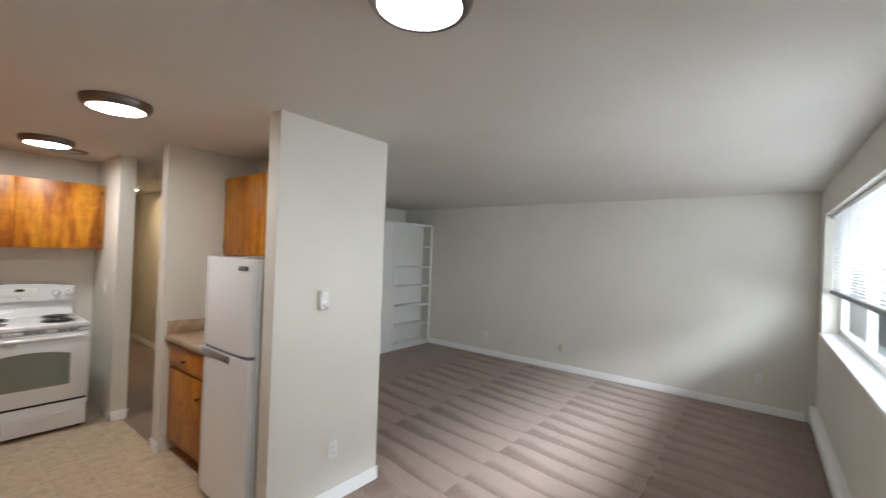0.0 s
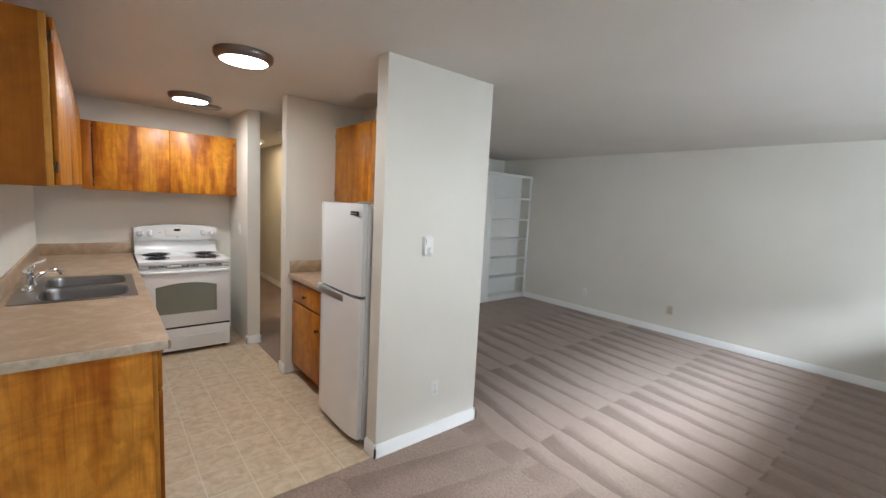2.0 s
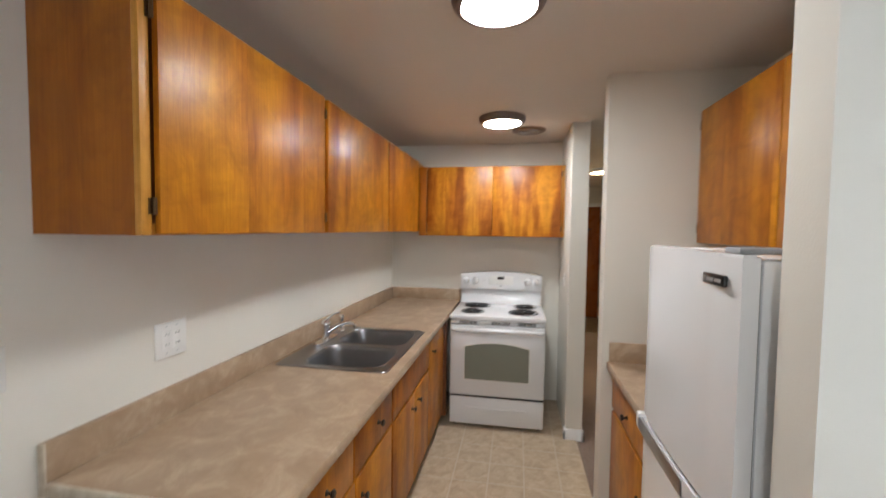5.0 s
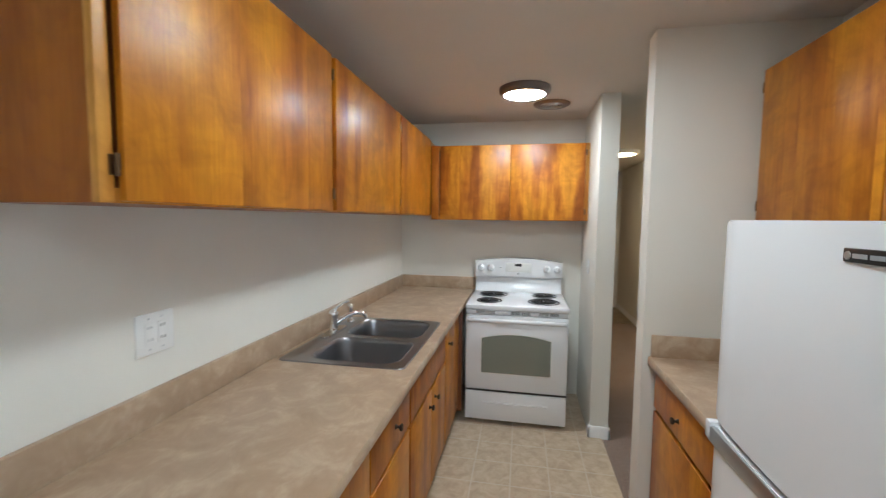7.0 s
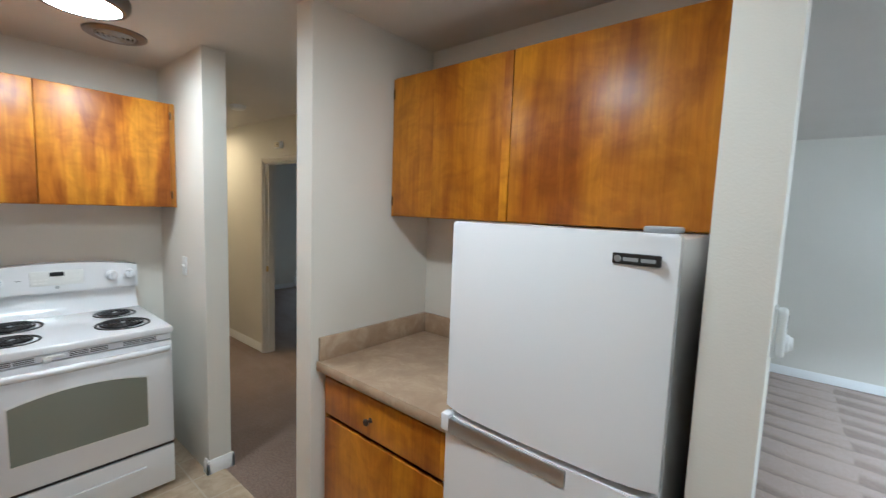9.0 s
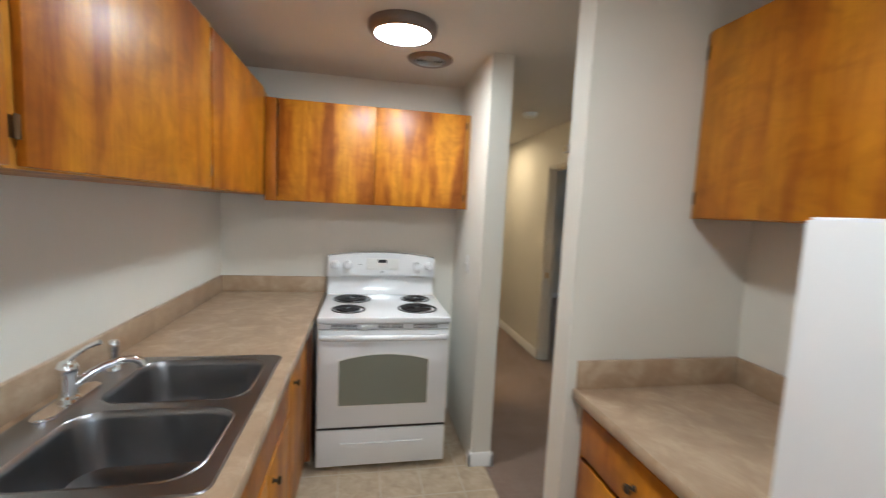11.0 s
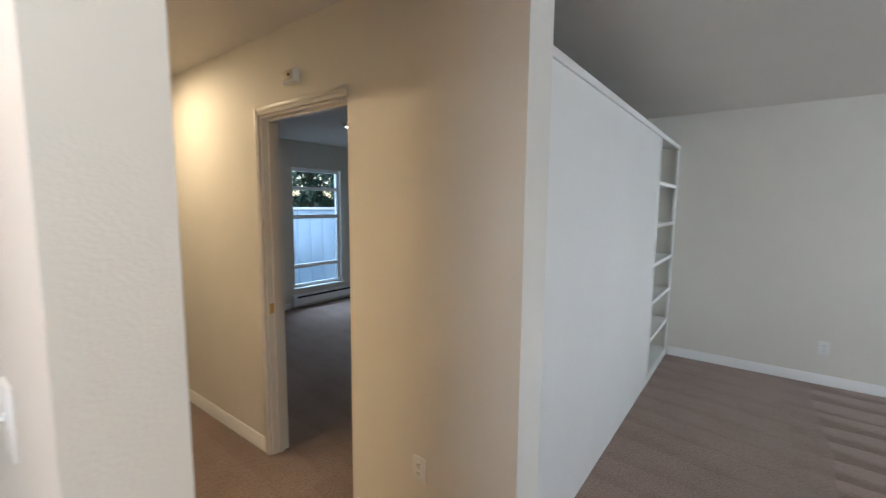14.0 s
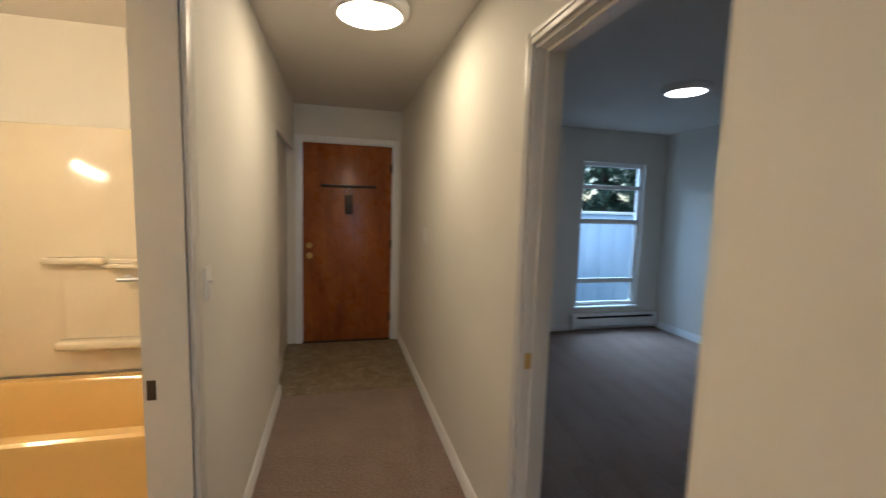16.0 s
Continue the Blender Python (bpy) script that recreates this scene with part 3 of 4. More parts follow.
for a, b in ((2.37, 3.58), (3.62, 4.84), (4.88, 6.10)):
    bl = thing("window_blind", "white horizontal slat blind lowered halfway", "blind", (E_ + 0.07, 0, 0), "living room blinds")
    part("headrail", Shape().box(-0.025, a, wz1 - 0.04, 0.025, b, wz1 - 0.002, 0.004), TRIM, bl)
    # grey material paints the rail's shaded room side
    part("bottom_rail", Shape().box(-0.025, a + 0.004, 1.392, 0.025, b - 0.004, 1.425, 0.006), GREYPL, bl, "bottom rail with its shade put into a grey colour")
    me = Shape().prism([(-0.0125, -0.002), (-0.006, 0.0012), (0, 0.002), (0.006, 0.0012), (0.0125, -0.002), (0.006, 0.0), (0, 0.0008), (-0.006, 0.0)], "y", a + 0.006, b - 0.006).mesh("slat", BLIND)
    z = 1.44
    while z < wz1 - 0.05:
        s = new("slat", me)
        s.parent = bl
        s.matrix_basis = pose(0, 0, z, 0, 38, 0)
        z += 0.0225
    for y in (a + 0.18, (a + b) / 2, b - 0.18):
        part("cord", Shape().tube([(-0.014, y, 1.42), (-0.014, y, wz1 - 0.03)], 0.0012, 6), TRIM, bl)
    part("tilt_wand", Shape().tube([(-0.032, a + 0.1, 1.6), (-0.03, a + 0.1, wz1 - 0.03)], 0.004, 8), GLASS, bl)
# roof overhang outside this window
structure("eave", Shape().box(E_ + 0.2, S - 0.12, 2.75, E_ + 1.85, N_ + 0.6, 2.85), TRIM, "roof overhang outside the living room window", "roof")

win2 = thing("window_2", "tall white-framed bedroom window with four panes", "window")
tagged(win2, kind="structure")
fr = Shape().box(W_ - 0.1, by0, bz0, W_ - 0.05, by0 + 0.045, bz1, 0.004).box(W_ - 0.1, by1 - 0.045, bz0, W_ - 0.05, by1, bz1, 0.004)
rails = [(bz0, bz0 + 0.05), (0.575, 0.635), (1.315, 1.375), (1.74, 1.79), (bz1 - 0.05, bz1)]
for a, b in rails:
    fr.box(W_ - 0.098, by0 + 0.045, a, W_ - 0.047, by1 - 0.045, b, 0.004)
part("window_frame", fr, TRIM, win2)
part("window_sill", Shape().box(W_ - 0.05, by0 - 0.02, bz0 - 0.02, W_ + 0.03, by1 + 0.02, bz0 + 0.004, 0.005), TRIM, win2)
for (a, b), (c, d) in zip(rails, rails[1:]):
    g = part("pane", Shape().box(W_ - 0.08, by0 + 0.045, b, W_ - 0.075, by1 - 0.045, c), GLASS, win2)
    g.visible_shadow = False


# ---- outside ----
structure("ground", Shape().box(-900, -900, -0.5, 900, 900, -0.3), GROUND, "dull lawn and paving round the building", "ground")
fence = thing("balcony_wall", "pale painted boarded wall outside the bedroom", "wall", (-11.6, 5.4, -0.3))
for i in range(16):
    part("board", Shape().box(-0.02, -2.4 + 0.3 * i, 0, 0.02, -2.4 + 0.3 * i + 0.297, 1.72, 0.004), PALE, fence)
part("cap_rail", Shape().box(-0.05, -2.42, 1.72, 0.05, 2.42, 1.77, 0.006), TRIM, fence)


def conifer(place, height, seed):
    rnd = random.Random(seed)
    tree = thing("conifer_tree", "dark green conifer with drooping branches outside", "tree", place)
    part("trunk", Shape().tube([(0, 0, 0), (0.03, 0.02, height * 0.5), (0, 0, height)], [0.16, 0.1, 0.02], 10), BARK, tree)
    crown = bmesh.new()
    for k in range(170):
        z = height * (0.12 + 0.86 * rnd.random())
        a = rnd.random() * 6.283
        reach = (1 - z / height) * 2.3 * (0.6 + 0.4 * rnd.random()) + 0.2
        for j in range(14):
            u = (j + rnd.random()) / 14
            c = Vector((math.cos(a) * reach * u, math.sin(a) * reach * u, z - 0.45 * reach * u * u))
            for q in range(3):
                d = Vector((rnd.uniform(-1, 1), rnd.uniform(-1, 1), rnd.uniform(-0.9, 0.2))).normalized() * rnd.uniform(0.16, 0.34)
                s = d.cross(Vector((0, 0, 1))).normalized() * 0.05
                vs = [crown.verts.new(p) for p in (c - s, c + s, c + d)]
                crown.faces.new(vs)
    sh = Shape()
    sh.bm.free()
    sh.bm = crown
    part("crown", sh, LEAF, tree)


conifer((-14.6, 8.7, -0.3), 6.5, 3)
conifer((-17.5, 11.9, -0.3), 9.5, 5)
conifer((-19.0, 10.2, -0.3), 8.0, 8)


# ---- baseboard heaters ----
def heater(place, length, turn, label):
    h = thing("baseboard_heater", label, "heater")
    h.matrix_basis = pose(*place, 0, 0, turn)
    part("back_plate", Shape().box(0, 0, 0.03, length, 0.012, 0.2), TRIM, h)
    part("cover", Shape().prism([(0.05, 0.055), (0.062, 0.055), (0.062, 0.138), (0.052, 0.148), (0.048, 0.146), (0.05, 0.136)], "x", 0.004, length - 0.004), TRIM, h)
    part("top_cover", Shape().prism([(0.012, 0.205), (0.045, 0.205), (0.064, 0.186), (0.064, 0.180), (0.043, 0.197), (0.012, 0.197)], "x", 0.004, length - 0.004), TRIM, h)
    part("bottom_lip", Shape().box(0.004, 0.012, 0.03, length - 0.004, 0.055, 0.042, 0.003), TRIM, h)
    part("fin_core", Shape().box(0.05, 0.013, 0.05, length - 0.05, 0.044, 0.178), SLOT, h, "dark heating element")
    for a in (-0.006, length - 0.06):
        part("end_cap", Shape().box(a, 0, 0.026, a + 0.066, 0.066, 0.204, 0.006), TRIM, h)
    return h


heater((E_, 3.0, 0), 3.3, 90, "long white electric baseboard heater under the window")
heater((W_, 6.24, 0), 1.22, -90, "white electric baseboard heater under the bedroom window")

# ---- bookcase ----
bk = thing("built_in_bookcase", "white built-in bookcase with a plain panel side and empty shelves", "bookcase")
xf, sy = -5.165, 5.42
part("side_panel", Shape().box(xf - 0.02, 3.092, 0, xf, sy, 2.098), SHELFW, bk)
part("back_panel", Shape().box(-5.449, 3.092, 0, -5.43, sy - 0.02, 2.119), SHELFW, bk)
part("top_trim", Shape().box(xf - 0.02, 3.092, 2.10, xf + 0.008, N_, 2.14, 0.003), SHELFW, bk)
part("top_board", Shape().box(-5.449, sy, 2.12, xf - 0.021, N_, 2.138), SHELFW, bk)
part("back_board", Shape().box(-5.398, sy, 0, -5.388, N_, 2.119), SHELFW, bk)
part("inner_side", Shape().box(-5.387, sy - 0.02, 0, xf - 0.021, sy, 2.119), SHELFW, bk)
for a, b in ((sy, sy + 0.045), (N_ - 0.05, N_ - 0.002)):
    part("stile", Shape().box(xf - 0.02, a, 0, xf + 0.004, b, 2.099, 0.003), SHELFW, bk)
part("kick_board", Shape().box(xf - 0.02, sy + 0.046, 0, xf + 0.002, N_ - 0.051, 0.075, 0.003), SHELFW, bk)
for z in (0.07, 0.39, 0.72, 1.055, 1.39, 1.75):
    part("shelf", Shape().box(-5.387, sy, z - 0.022, xf - 0.021, N_ - 0.002, z, 0.002), SHELFW, bk)
    part("shelf_lip", Shape().box(xf - 0.02, sy + 0.046, z - 0.03, xf, N_ - 0.051, z + 0.002, 0.002), SHELFW, bk)


# ---- kitchen cabinets ----
def knob(parent, x, y, z, face, label="dark bronze knob"):
    """face: degrees that the front is turned from +y."""
    part("handle", Shape().lathe([(0, 0), (0.011, 0), (0.008, 0.004), (0.005, 0.008), (0.005, 0.014), (0.013, 0.019), (0.015, 0.024), (0.011, 0.029), (0, 0.03)], pose(x, y, z, 0, 0, face) @ pose(0, 0, 0, -90, 0, 0), 16), BRONZE, parent, label)


def front(cab, kind, x0, x1, z0, z1, knob_at=None, hinge=None, material=None):
    """A flush slab front in the cabinet's own frame: x along it, +y the way it faces, its face frame at y = 0."""
    d = part(kind, Shape().box(x0, 0.001, z0, x1, 0.019, z1, 0.003), material or OAK, cab)
    if knob_at:
        knob(d, knob_at[0], 0.019, knob_at[1], 0)
    if hinge is not None:
        for z in (z0 + 0.07, z1 - 0.07):
            part("hinge", Shape().lathe([(0, -0.022), (0.005, -0.022), (0.005, 0.022), (0, 0.022)], pose(hinge, 0.012, z), 8).box(hinge - 0.008, 0.0, z - 0.02, hinge + 0.008, 0.004, z + 0.02), HINGE, d, "aged exposed hinge")
    return d


def carcass(cab, length, depth, z0, z1, toe=0.0, material=None):
    body = Shape().box(0, -depth, z0, length, -0.02, z1)
    if toe:
        body.box(0.002, -depth, 0.006, length - 0.002, -0.075, z0)
    part("body", body, material or OAK, cab)
    part("face_frame", Shape().box(0.0, -0.0198, z0, 0.03, 0.0, z1, 0.001).box(length - 0.03, -0.0198, z0, length, 0.0, z1, 0.001).box(0.03, -0.0196, z1 - 0.03, length - 0.03, -0.0004, z1, 0.001)
         .box(0.03, -0.0196, z0, length - 0.03, -0.0004, z0 + 0.03, 0.001), OAKEDGE, cab, "lighter wood face frame")
    part("reveal", Shape().box(0.03, -0.019, z0 + 0.03, length - 0.03, -0.006, z1 - 0.03), OAKDARK, cab, "dark sheet painted as the shade in the gaps behind the fronts")


def cabinet(name, label, origin, turn, length, depth, z0, z1, toe=0.0, material=None):
    c = thing(name, label, "cabinet", group="kitchen cabinets")
    c.matrix_basis = pose(*origin, 0, 0, turn)
    carcass(c, length, depth, z0, z1, toe, material)
    return c


BASE = "honey-stained plywood base cabinet under the tan counter"
UP = "honey-stained plywood wall cabinet with flush doors"
# left run: faces +y; its own x runs towards the window, so it starts at the stove end
FY = 0.712
c = cabinet("base_cabinet", BASE + " beside the stove", (-5.055, FY, 0), 0, 0.545, FY - S, 0.10, 0.888, 1)
front(c, "door", 0.012, 0.535, 0.125, 0.876, (0.445, 0.762))
# added dark panel: stands in for shade in the gap beside the stove
part("filler_strip", Shape().box(-0.03, -0.60, 0.10, -0.0005, 0.046, 0.887, 0.002), OAKDARK, c)
c = cabinet("base_cabinet", BASE + " under the sink", (-4.51, FY, 0), 0, 0.836, FY - S, 0.10, 0.70, 1)
part("false_front", Shape().box(0.01, 0.001, 0.682, 0.826, 0.019, 0.876, 0.003), OAK, c)
part("sink_rail", Shape().box(0, -0.019, 0.701, 0.836, 0, 0.888), OAKEDGE, c)
front(c, "door", 0.01, 0.393, 0.125, 0.666, (0.325, 0.592))
front(c, "door", 0.399, 0.826, 0.125, 0.666, (0.462, 0.592))
c = cabinet("base_cabinet", "honey-stained plywood base cabinet with two drawers at the end", (-3.672, FY, 0), 0, 0.977, FY - S, 0.10, 0.888, 1, OAKPLY)
front(c, "drawer", 0.01, 0.470, 0.690, 0.876, (0.208, 0.785))
front(c, "drawer", 0.480, 0.962, 0.690, 0.876, (0.698, 0.785))
front(c, "door", 0.01, 0.455, 0.125, 0.674, (0.397, 0.585))
front(c, "door", 0.465, 0.962, 0.125, 0.674, (0.514, 0.585))

# right run: faces -y
c = cabinet("base_cabinet", BASE + " beside the refrigerator", (-3.335, 1.835, 0), 180, 0.755, 0.65, 0.10, 0.888, 1)
front(c, "drawer", 0.03, 0.725, 0.70, 0.864, (0.42, 0.775))
front(c, "door", 0.03, 0.725, 0.125, 0.68, (0.16, 0.56))

# wall cabinets
UZ0, UZ1 = 1.599, 2.232
SZ0, SZ1 = 1.564, 2.183
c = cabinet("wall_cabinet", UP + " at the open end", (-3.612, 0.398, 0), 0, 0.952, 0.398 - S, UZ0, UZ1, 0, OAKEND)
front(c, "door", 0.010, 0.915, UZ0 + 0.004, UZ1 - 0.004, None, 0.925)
c = cabinet("wall_cabinet", UP + " above the sink", (-4.572, 0.398, 0), 0, 0.958, 0.398 - S, UZ0, UZ1)
front(c, "door", 0.010, 0.932, UZ0 + 0.004, UZ1 - 0.004, None, 0.942)
c = cabinet("wall_cabinet", UP + " in the corner", (-5.785, 0.398, 0), 0, 1.211, 0.398 - S, UZ0, UZ1)
front(c, "door", 0.335, 1.192, UZ0 + 0.004, UZ1 - 0.004, None, 1.201)
c = cabinet("wall_cabinet", UP + " above the stove", (-5.479, 1.698, 0), -90, 1.282, 0.308, SZ0, SZ1)
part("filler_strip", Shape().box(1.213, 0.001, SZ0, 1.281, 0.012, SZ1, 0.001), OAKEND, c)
front(c, "door", 0.033, 0.616, SZ0 + 0.004, SZ1 - 0.004, None, 0.026, OAKHEART)
front(c, "door", 0.6185, 1.202, SZ0 + 0.004, SZ1 - 0.004, None, 1.208, OAKHEART)
c = cabinet("wall_cabinet", UP + " above the refrigerator", (-2.69, 2.212, 0), 180, 1.402, 0.27, 1.57, 2.228)
front(c, "door", 0.014, 0.721, 1.574, 2.224)
front(c, "door", 0.725, 1.372, 1.574, 2.224, None, 1.383)

# worktops
CZ0, CZ1 = 0.890, 0.929
SX0, SX1, SY0, SY1 = -4.475, -3.685, 0.14, 0.68      # hole for the sink
top = thing("worktop", "tan mottled laminate worktop with a raised backsplash", "countertop")
t = Shape()
loops = []
for pts in ([(-5.788, S), (-2.668, S), (-2.668, 0.75), (-5.068, 0.75), (-5.068, 0.762), (-5.788, 0.762)], [(SX0, SY0), (SX1, SY0), (SX1, SY1), (SX0, SY1)]):
    vs = [t.bm.verts.new((x, y, CZ0)) for x, y in pts]
    loops += [t.bm.edges.new((vs[k], vs[(k + 1) % len(vs)])) for k in range(len(vs))]
bmesh.ops.triangle_fill(t.bm, edges=loops, use_beauty=True)
up = bmesh.ops.extrude_face_region(t.bm, geom=list(t.bm.faces))
bmesh.ops.translate(t.bm, verts=[g for g in up["geom"] if isinstance(g, bmesh.types.BMVert)], vec=(0, 0, CZ1 - CZ0))
part("surface", t, LAMINATE, top)
part("front_edge", Shape().prism([(0.75, CZ0 - 0.004), (0.757, CZ0 - 0.004), (0.762, CZ0 + 0.004), (0.762, CZ1 - 0.008), (0.757, CZ1), (0.75, CZ1)], "x", -5.068, -2.658), LAMINATE, top)
part("end_edge", Shape().box(-2.668, S, CZ0 - 0.004, -2.656, 0.75, CZ1 + 0.0005, 0.004), EDGE, top, "pale worn laminate end edge")
part("backsplash", Shape().box(-5.768, S, CZ1, -2.658, S + 0.02, 1.040, 0.003).box(-5.788, S, CZ1, -5.7685, 0.772, 1.040, 0.003), LAMINATE, top)
part("splash_end", Shape().box(-2.6575, S, CZ1 - 0.036, -2.650, S + 0.0215, 1.0405, 0.002), EDGE, top)
top2 = thing("worktop", "small tan laminate worktop beside the refrigerator", "countertop")
part("surface", Shape().box(-4.093, 1.802, CZ0, -3.325, 2.488, CZ1), LAMINATE, top2)
part("front_edge", Shape().prism([(1.802, CZ0 - 0.004), (1.795, CZ0 - 0.004), (1.79, CZ0 + 0.004), (1.79, CZ1 - 0.008), (1.795, CZ1), (1.802, CZ1)], "x", -4.093, -3.325), LAMINATE, top2)
part("backsplash", Shape().box(-4.093, 1.80, CZ1, -4.075, 2.488, 1.035, 0.003).box(-4.0745, 2.47, CZ1, -3.325, 2.488, 1.035, 0.003), LAMINATE, top2)


# ---- sink and tap ----
sink = thing("kitchen_sink", "stainless steel double-bowl sink set in the counter", "sink")
RX0, RX1, RY0, RY1, RZ = -4.497, -3.66, 0.114, 0.702, 0.9335
bm = bmesh.new()
outer = [bm.verts.new((x, y, RZ)) for x, y in rounded(RX0, RY0, RX1, RY1, 0.03)]
lip = [bm.verts.new((x, y, CZ1 + 0.0005)) for x, y in rounded(RX0 - 0.004, RY0 - 0.004, RX1 + 0.004, RY1 + 0.004, 0.034)]
for i in range(len(outer)):
    j = (i + 1) % len(outer)
    bm.faces.new((outer[i], outer[j], lip[j], lip[i]))
edges = [bm.edges.get((outer[i], outer[(i + 1) % len(outer)])) for i in range(len(outer))]
bowls = ((-4.458, -4.098), (-4.06, -3.70))
holes = []
for x0, x1 in bowls:
    h = [bm.verts.new((x, y, RZ)) for x, y in rounded(x0, 0.225, x1, 0.665, 0.085, 8)]
    holes.append(h)
    edges += [bm.edges.new((h[i], h[(i + 1) % len(h)])) for i in range(len(h))]
bmesh.ops.triangle_fill(bm, edges=edges, use_beauty=True)
sh = Shape()
sh.bm.free()
sh.bm = bm
part("rim", sh, STEEL, sink)
for x0, x1 in bowls:
    sh = Shape()
    rings = []
    for inset, z, r in ((0.0, RZ, 0.085), (0.004, RZ + 0.002, 0.085), (0.010, RZ - 0.004, 0.08), (0.013, RZ - 0.02, 0.08), (0.022, RZ - 0.12, 0.075), (0.032, RZ - 0.155, 0.07), (0.06, RZ - 0.17, 0.06), (0.13, RZ - 0.174, 0.03)):
        rings.append([sh.bm.verts.new((x, y, z)) for x, y in rounded(x0 + inset, 0.225 + inset, x1 - inset, 0.665 - inset, r, 8)])
    for a, b in zip(rings, rings[1:]):
        for i in range(len(a)):
            j = (i + 1) % len(a)
            sh.bm.faces.new((a[i], a[j], b[j], b[i]))
    sh.bm.faces.new(rings[-1])
    bowl = part("bowl", sh, STEEL, sink)
    part("drain", Shape().lathe([(0.045, 0.004), (0.04, 0.006), (0.034, 0.003), (0.03, -0.002), (0, -0.003)], pose((x0 + x1) / 2, 0.43, RZ - 0.174), 24), CHROME, bowl, "chrome drain")
tap = thing("kitchen_faucet", "chrome single-lever faucet behind the sink", "faucet", (-4.12, 0.167, RZ))
part("base_plate", Shape().prism(rounded(-0.13, -0.028, 0.13, 0.028, 0.027), "z", 0.0, 0.012, 0.004), CHROME, tap)
part("body", Shape().lathe([(0, 0.01), (0.027, 0.01), (0.027, 0.02), (0.022, 0.026), (0.022, 0.085), (0.027, 0.095), (0.026, 0.115), (0.018, 0.128), (0, 0.132)], None, 24), CHROME, tap)
swing = radians(36)
arc = [(0.012, 0.05), (0.045, 0.075), (0.085, 0.094), (0.125, 0.102), (0.16, 0.098), (0.178, 0.086), (0.182, 0.068)]
part("spout", Shape().tube([(-q * math.sin(swing), q * math.cos(swing), z) for q, z in arc], [0.014, 0.013, 0.012, 0.0115, 0.0115, 0.0125, 0.0135], 14), CHROME, tap)
part("lever", Shape().tube([(0, 0.0, 0.126), (-0.004, 0.02, 0.146), (-0.008, 0.05, 0.168), (-0.012, 0.082, 0.182)], [0.009, 0.007, 0.006, 0.0085], 10), CHROME, tap)
spr = thing("side_sprayer", "chrome side sprayer beside the faucet", "sprayer", (-4.365, 0.16, RZ))
part("collar", Shape().lathe([(0, 0), (0.022, 0), (0.022, 0.008), (0.016, 0.02), (0.014, 0.03), (0, 0.03)], None, 20), CHROME, spr)
part("head", Shape().lathe([(0, 0.028), (0.011, 0.028), (0.012, 0.06), (0.015, 0.075), (0.016, 0.105), (0.012, 0.112), (0, 0.113)], None, 18), CHROME, spr)

# ---- stove ----
st = thing("electric_range", "white freestanding electric range with four coil burners", "stove", (-5.085, 1.159, 0.006))
st.scale = (1, 1, 1.017)
Y = 0.379
part("body", Shape().box(-0.66, -Y, 0.03, -0.03, Y, 0.885, 0.004), ENAMEL, st)
for x in (-0.6, -0.08):
    for y in (-0.34, 0.34):
        part("foot", Shape().lathe([(0, 0), (0.018, 0), (0.018, 0.02), (0.008, 0.024), (0.008, 0.032), (0, 0.032)], pose(x, y, 0), 12), BLACK, st)
part("cooktop", Shape().box(-0.665, -Y - 0.003, 0.872, 0.012, Y + 0.003, 0.910, 0.010, 3), ENAMEL, st)
# curved console
out = []
for i in range(21):
    u = -1 + 2 * i / 20
    out.append((u * (Y - 0.002), 1.205 - 0.03 * u * u - (0.03 * max(0, abs(u) - 0.9) * 10) ** 2 * 3))
out = [(-(Y - 0.002), 1.035)] + out + [(Y - 0.002, 1.035)]
con = part("console", Shape().prism(out, "x", -0.69, -0.60, 0.012), ENAMEL, st)
part("console_riser", Shape().prism([(-0.69, 0.9), (-0.60, 0.9), (-0.635, 0.96), (-0.645, 1.05), (-0.69, 1.05)], "y", -Y + 0.006, Y - 0.006), ENAMEL, st)
for y in (-0.325, -0.24, 0.245, 0.33):
    k = part("knob", Shape().lathe([(0, 0), (0.033, 0), (0.033, 0.004), (0.025, 0.008), (0.023, 0.024), (0.019, 0.028), (0, 0.028)], pose(-0.5995, y, 1.118, 0, 90, 0), 24).box(-0.572, y - 0.005, 1.096, -0.562, y + 0.005, 1.14, 0.002), ENAMEL, st)
pan = part("control_panel", Shape().box(-0.601, -0.11, 1.085, -0.597, 0.115, 1.165, 0.002), PLASTIC, st)
part("display", Shape().box(-0.5975, -0.03, 1.135, -0.595, 0.03, 1.158, 0.001), BLACK, pan, "dark clock display")
for y in (-0.09, -0.065, -0.045, 0.05, 0.07, 0.09):
    for z in (1.10, 1.118, 1.145):
        part("button", Shape().box(-0.5972, y - 0.007, z - 0.004, -0.5955, y + 0.007, z + 0.004), PLASTIC, pan)
part("badge", Shape().lathe([(0, 0), (0.009, 0), (0.009, 0.002), (0, 0.003)], pose(-0.5998, 0.0, 1.072, 0, 90, 0), 16), SILVER, st)
part("mark", Shape().box(-0.6, -0.165, 1.118, -0.598, -0.145, 1.123), GREYPL, st)
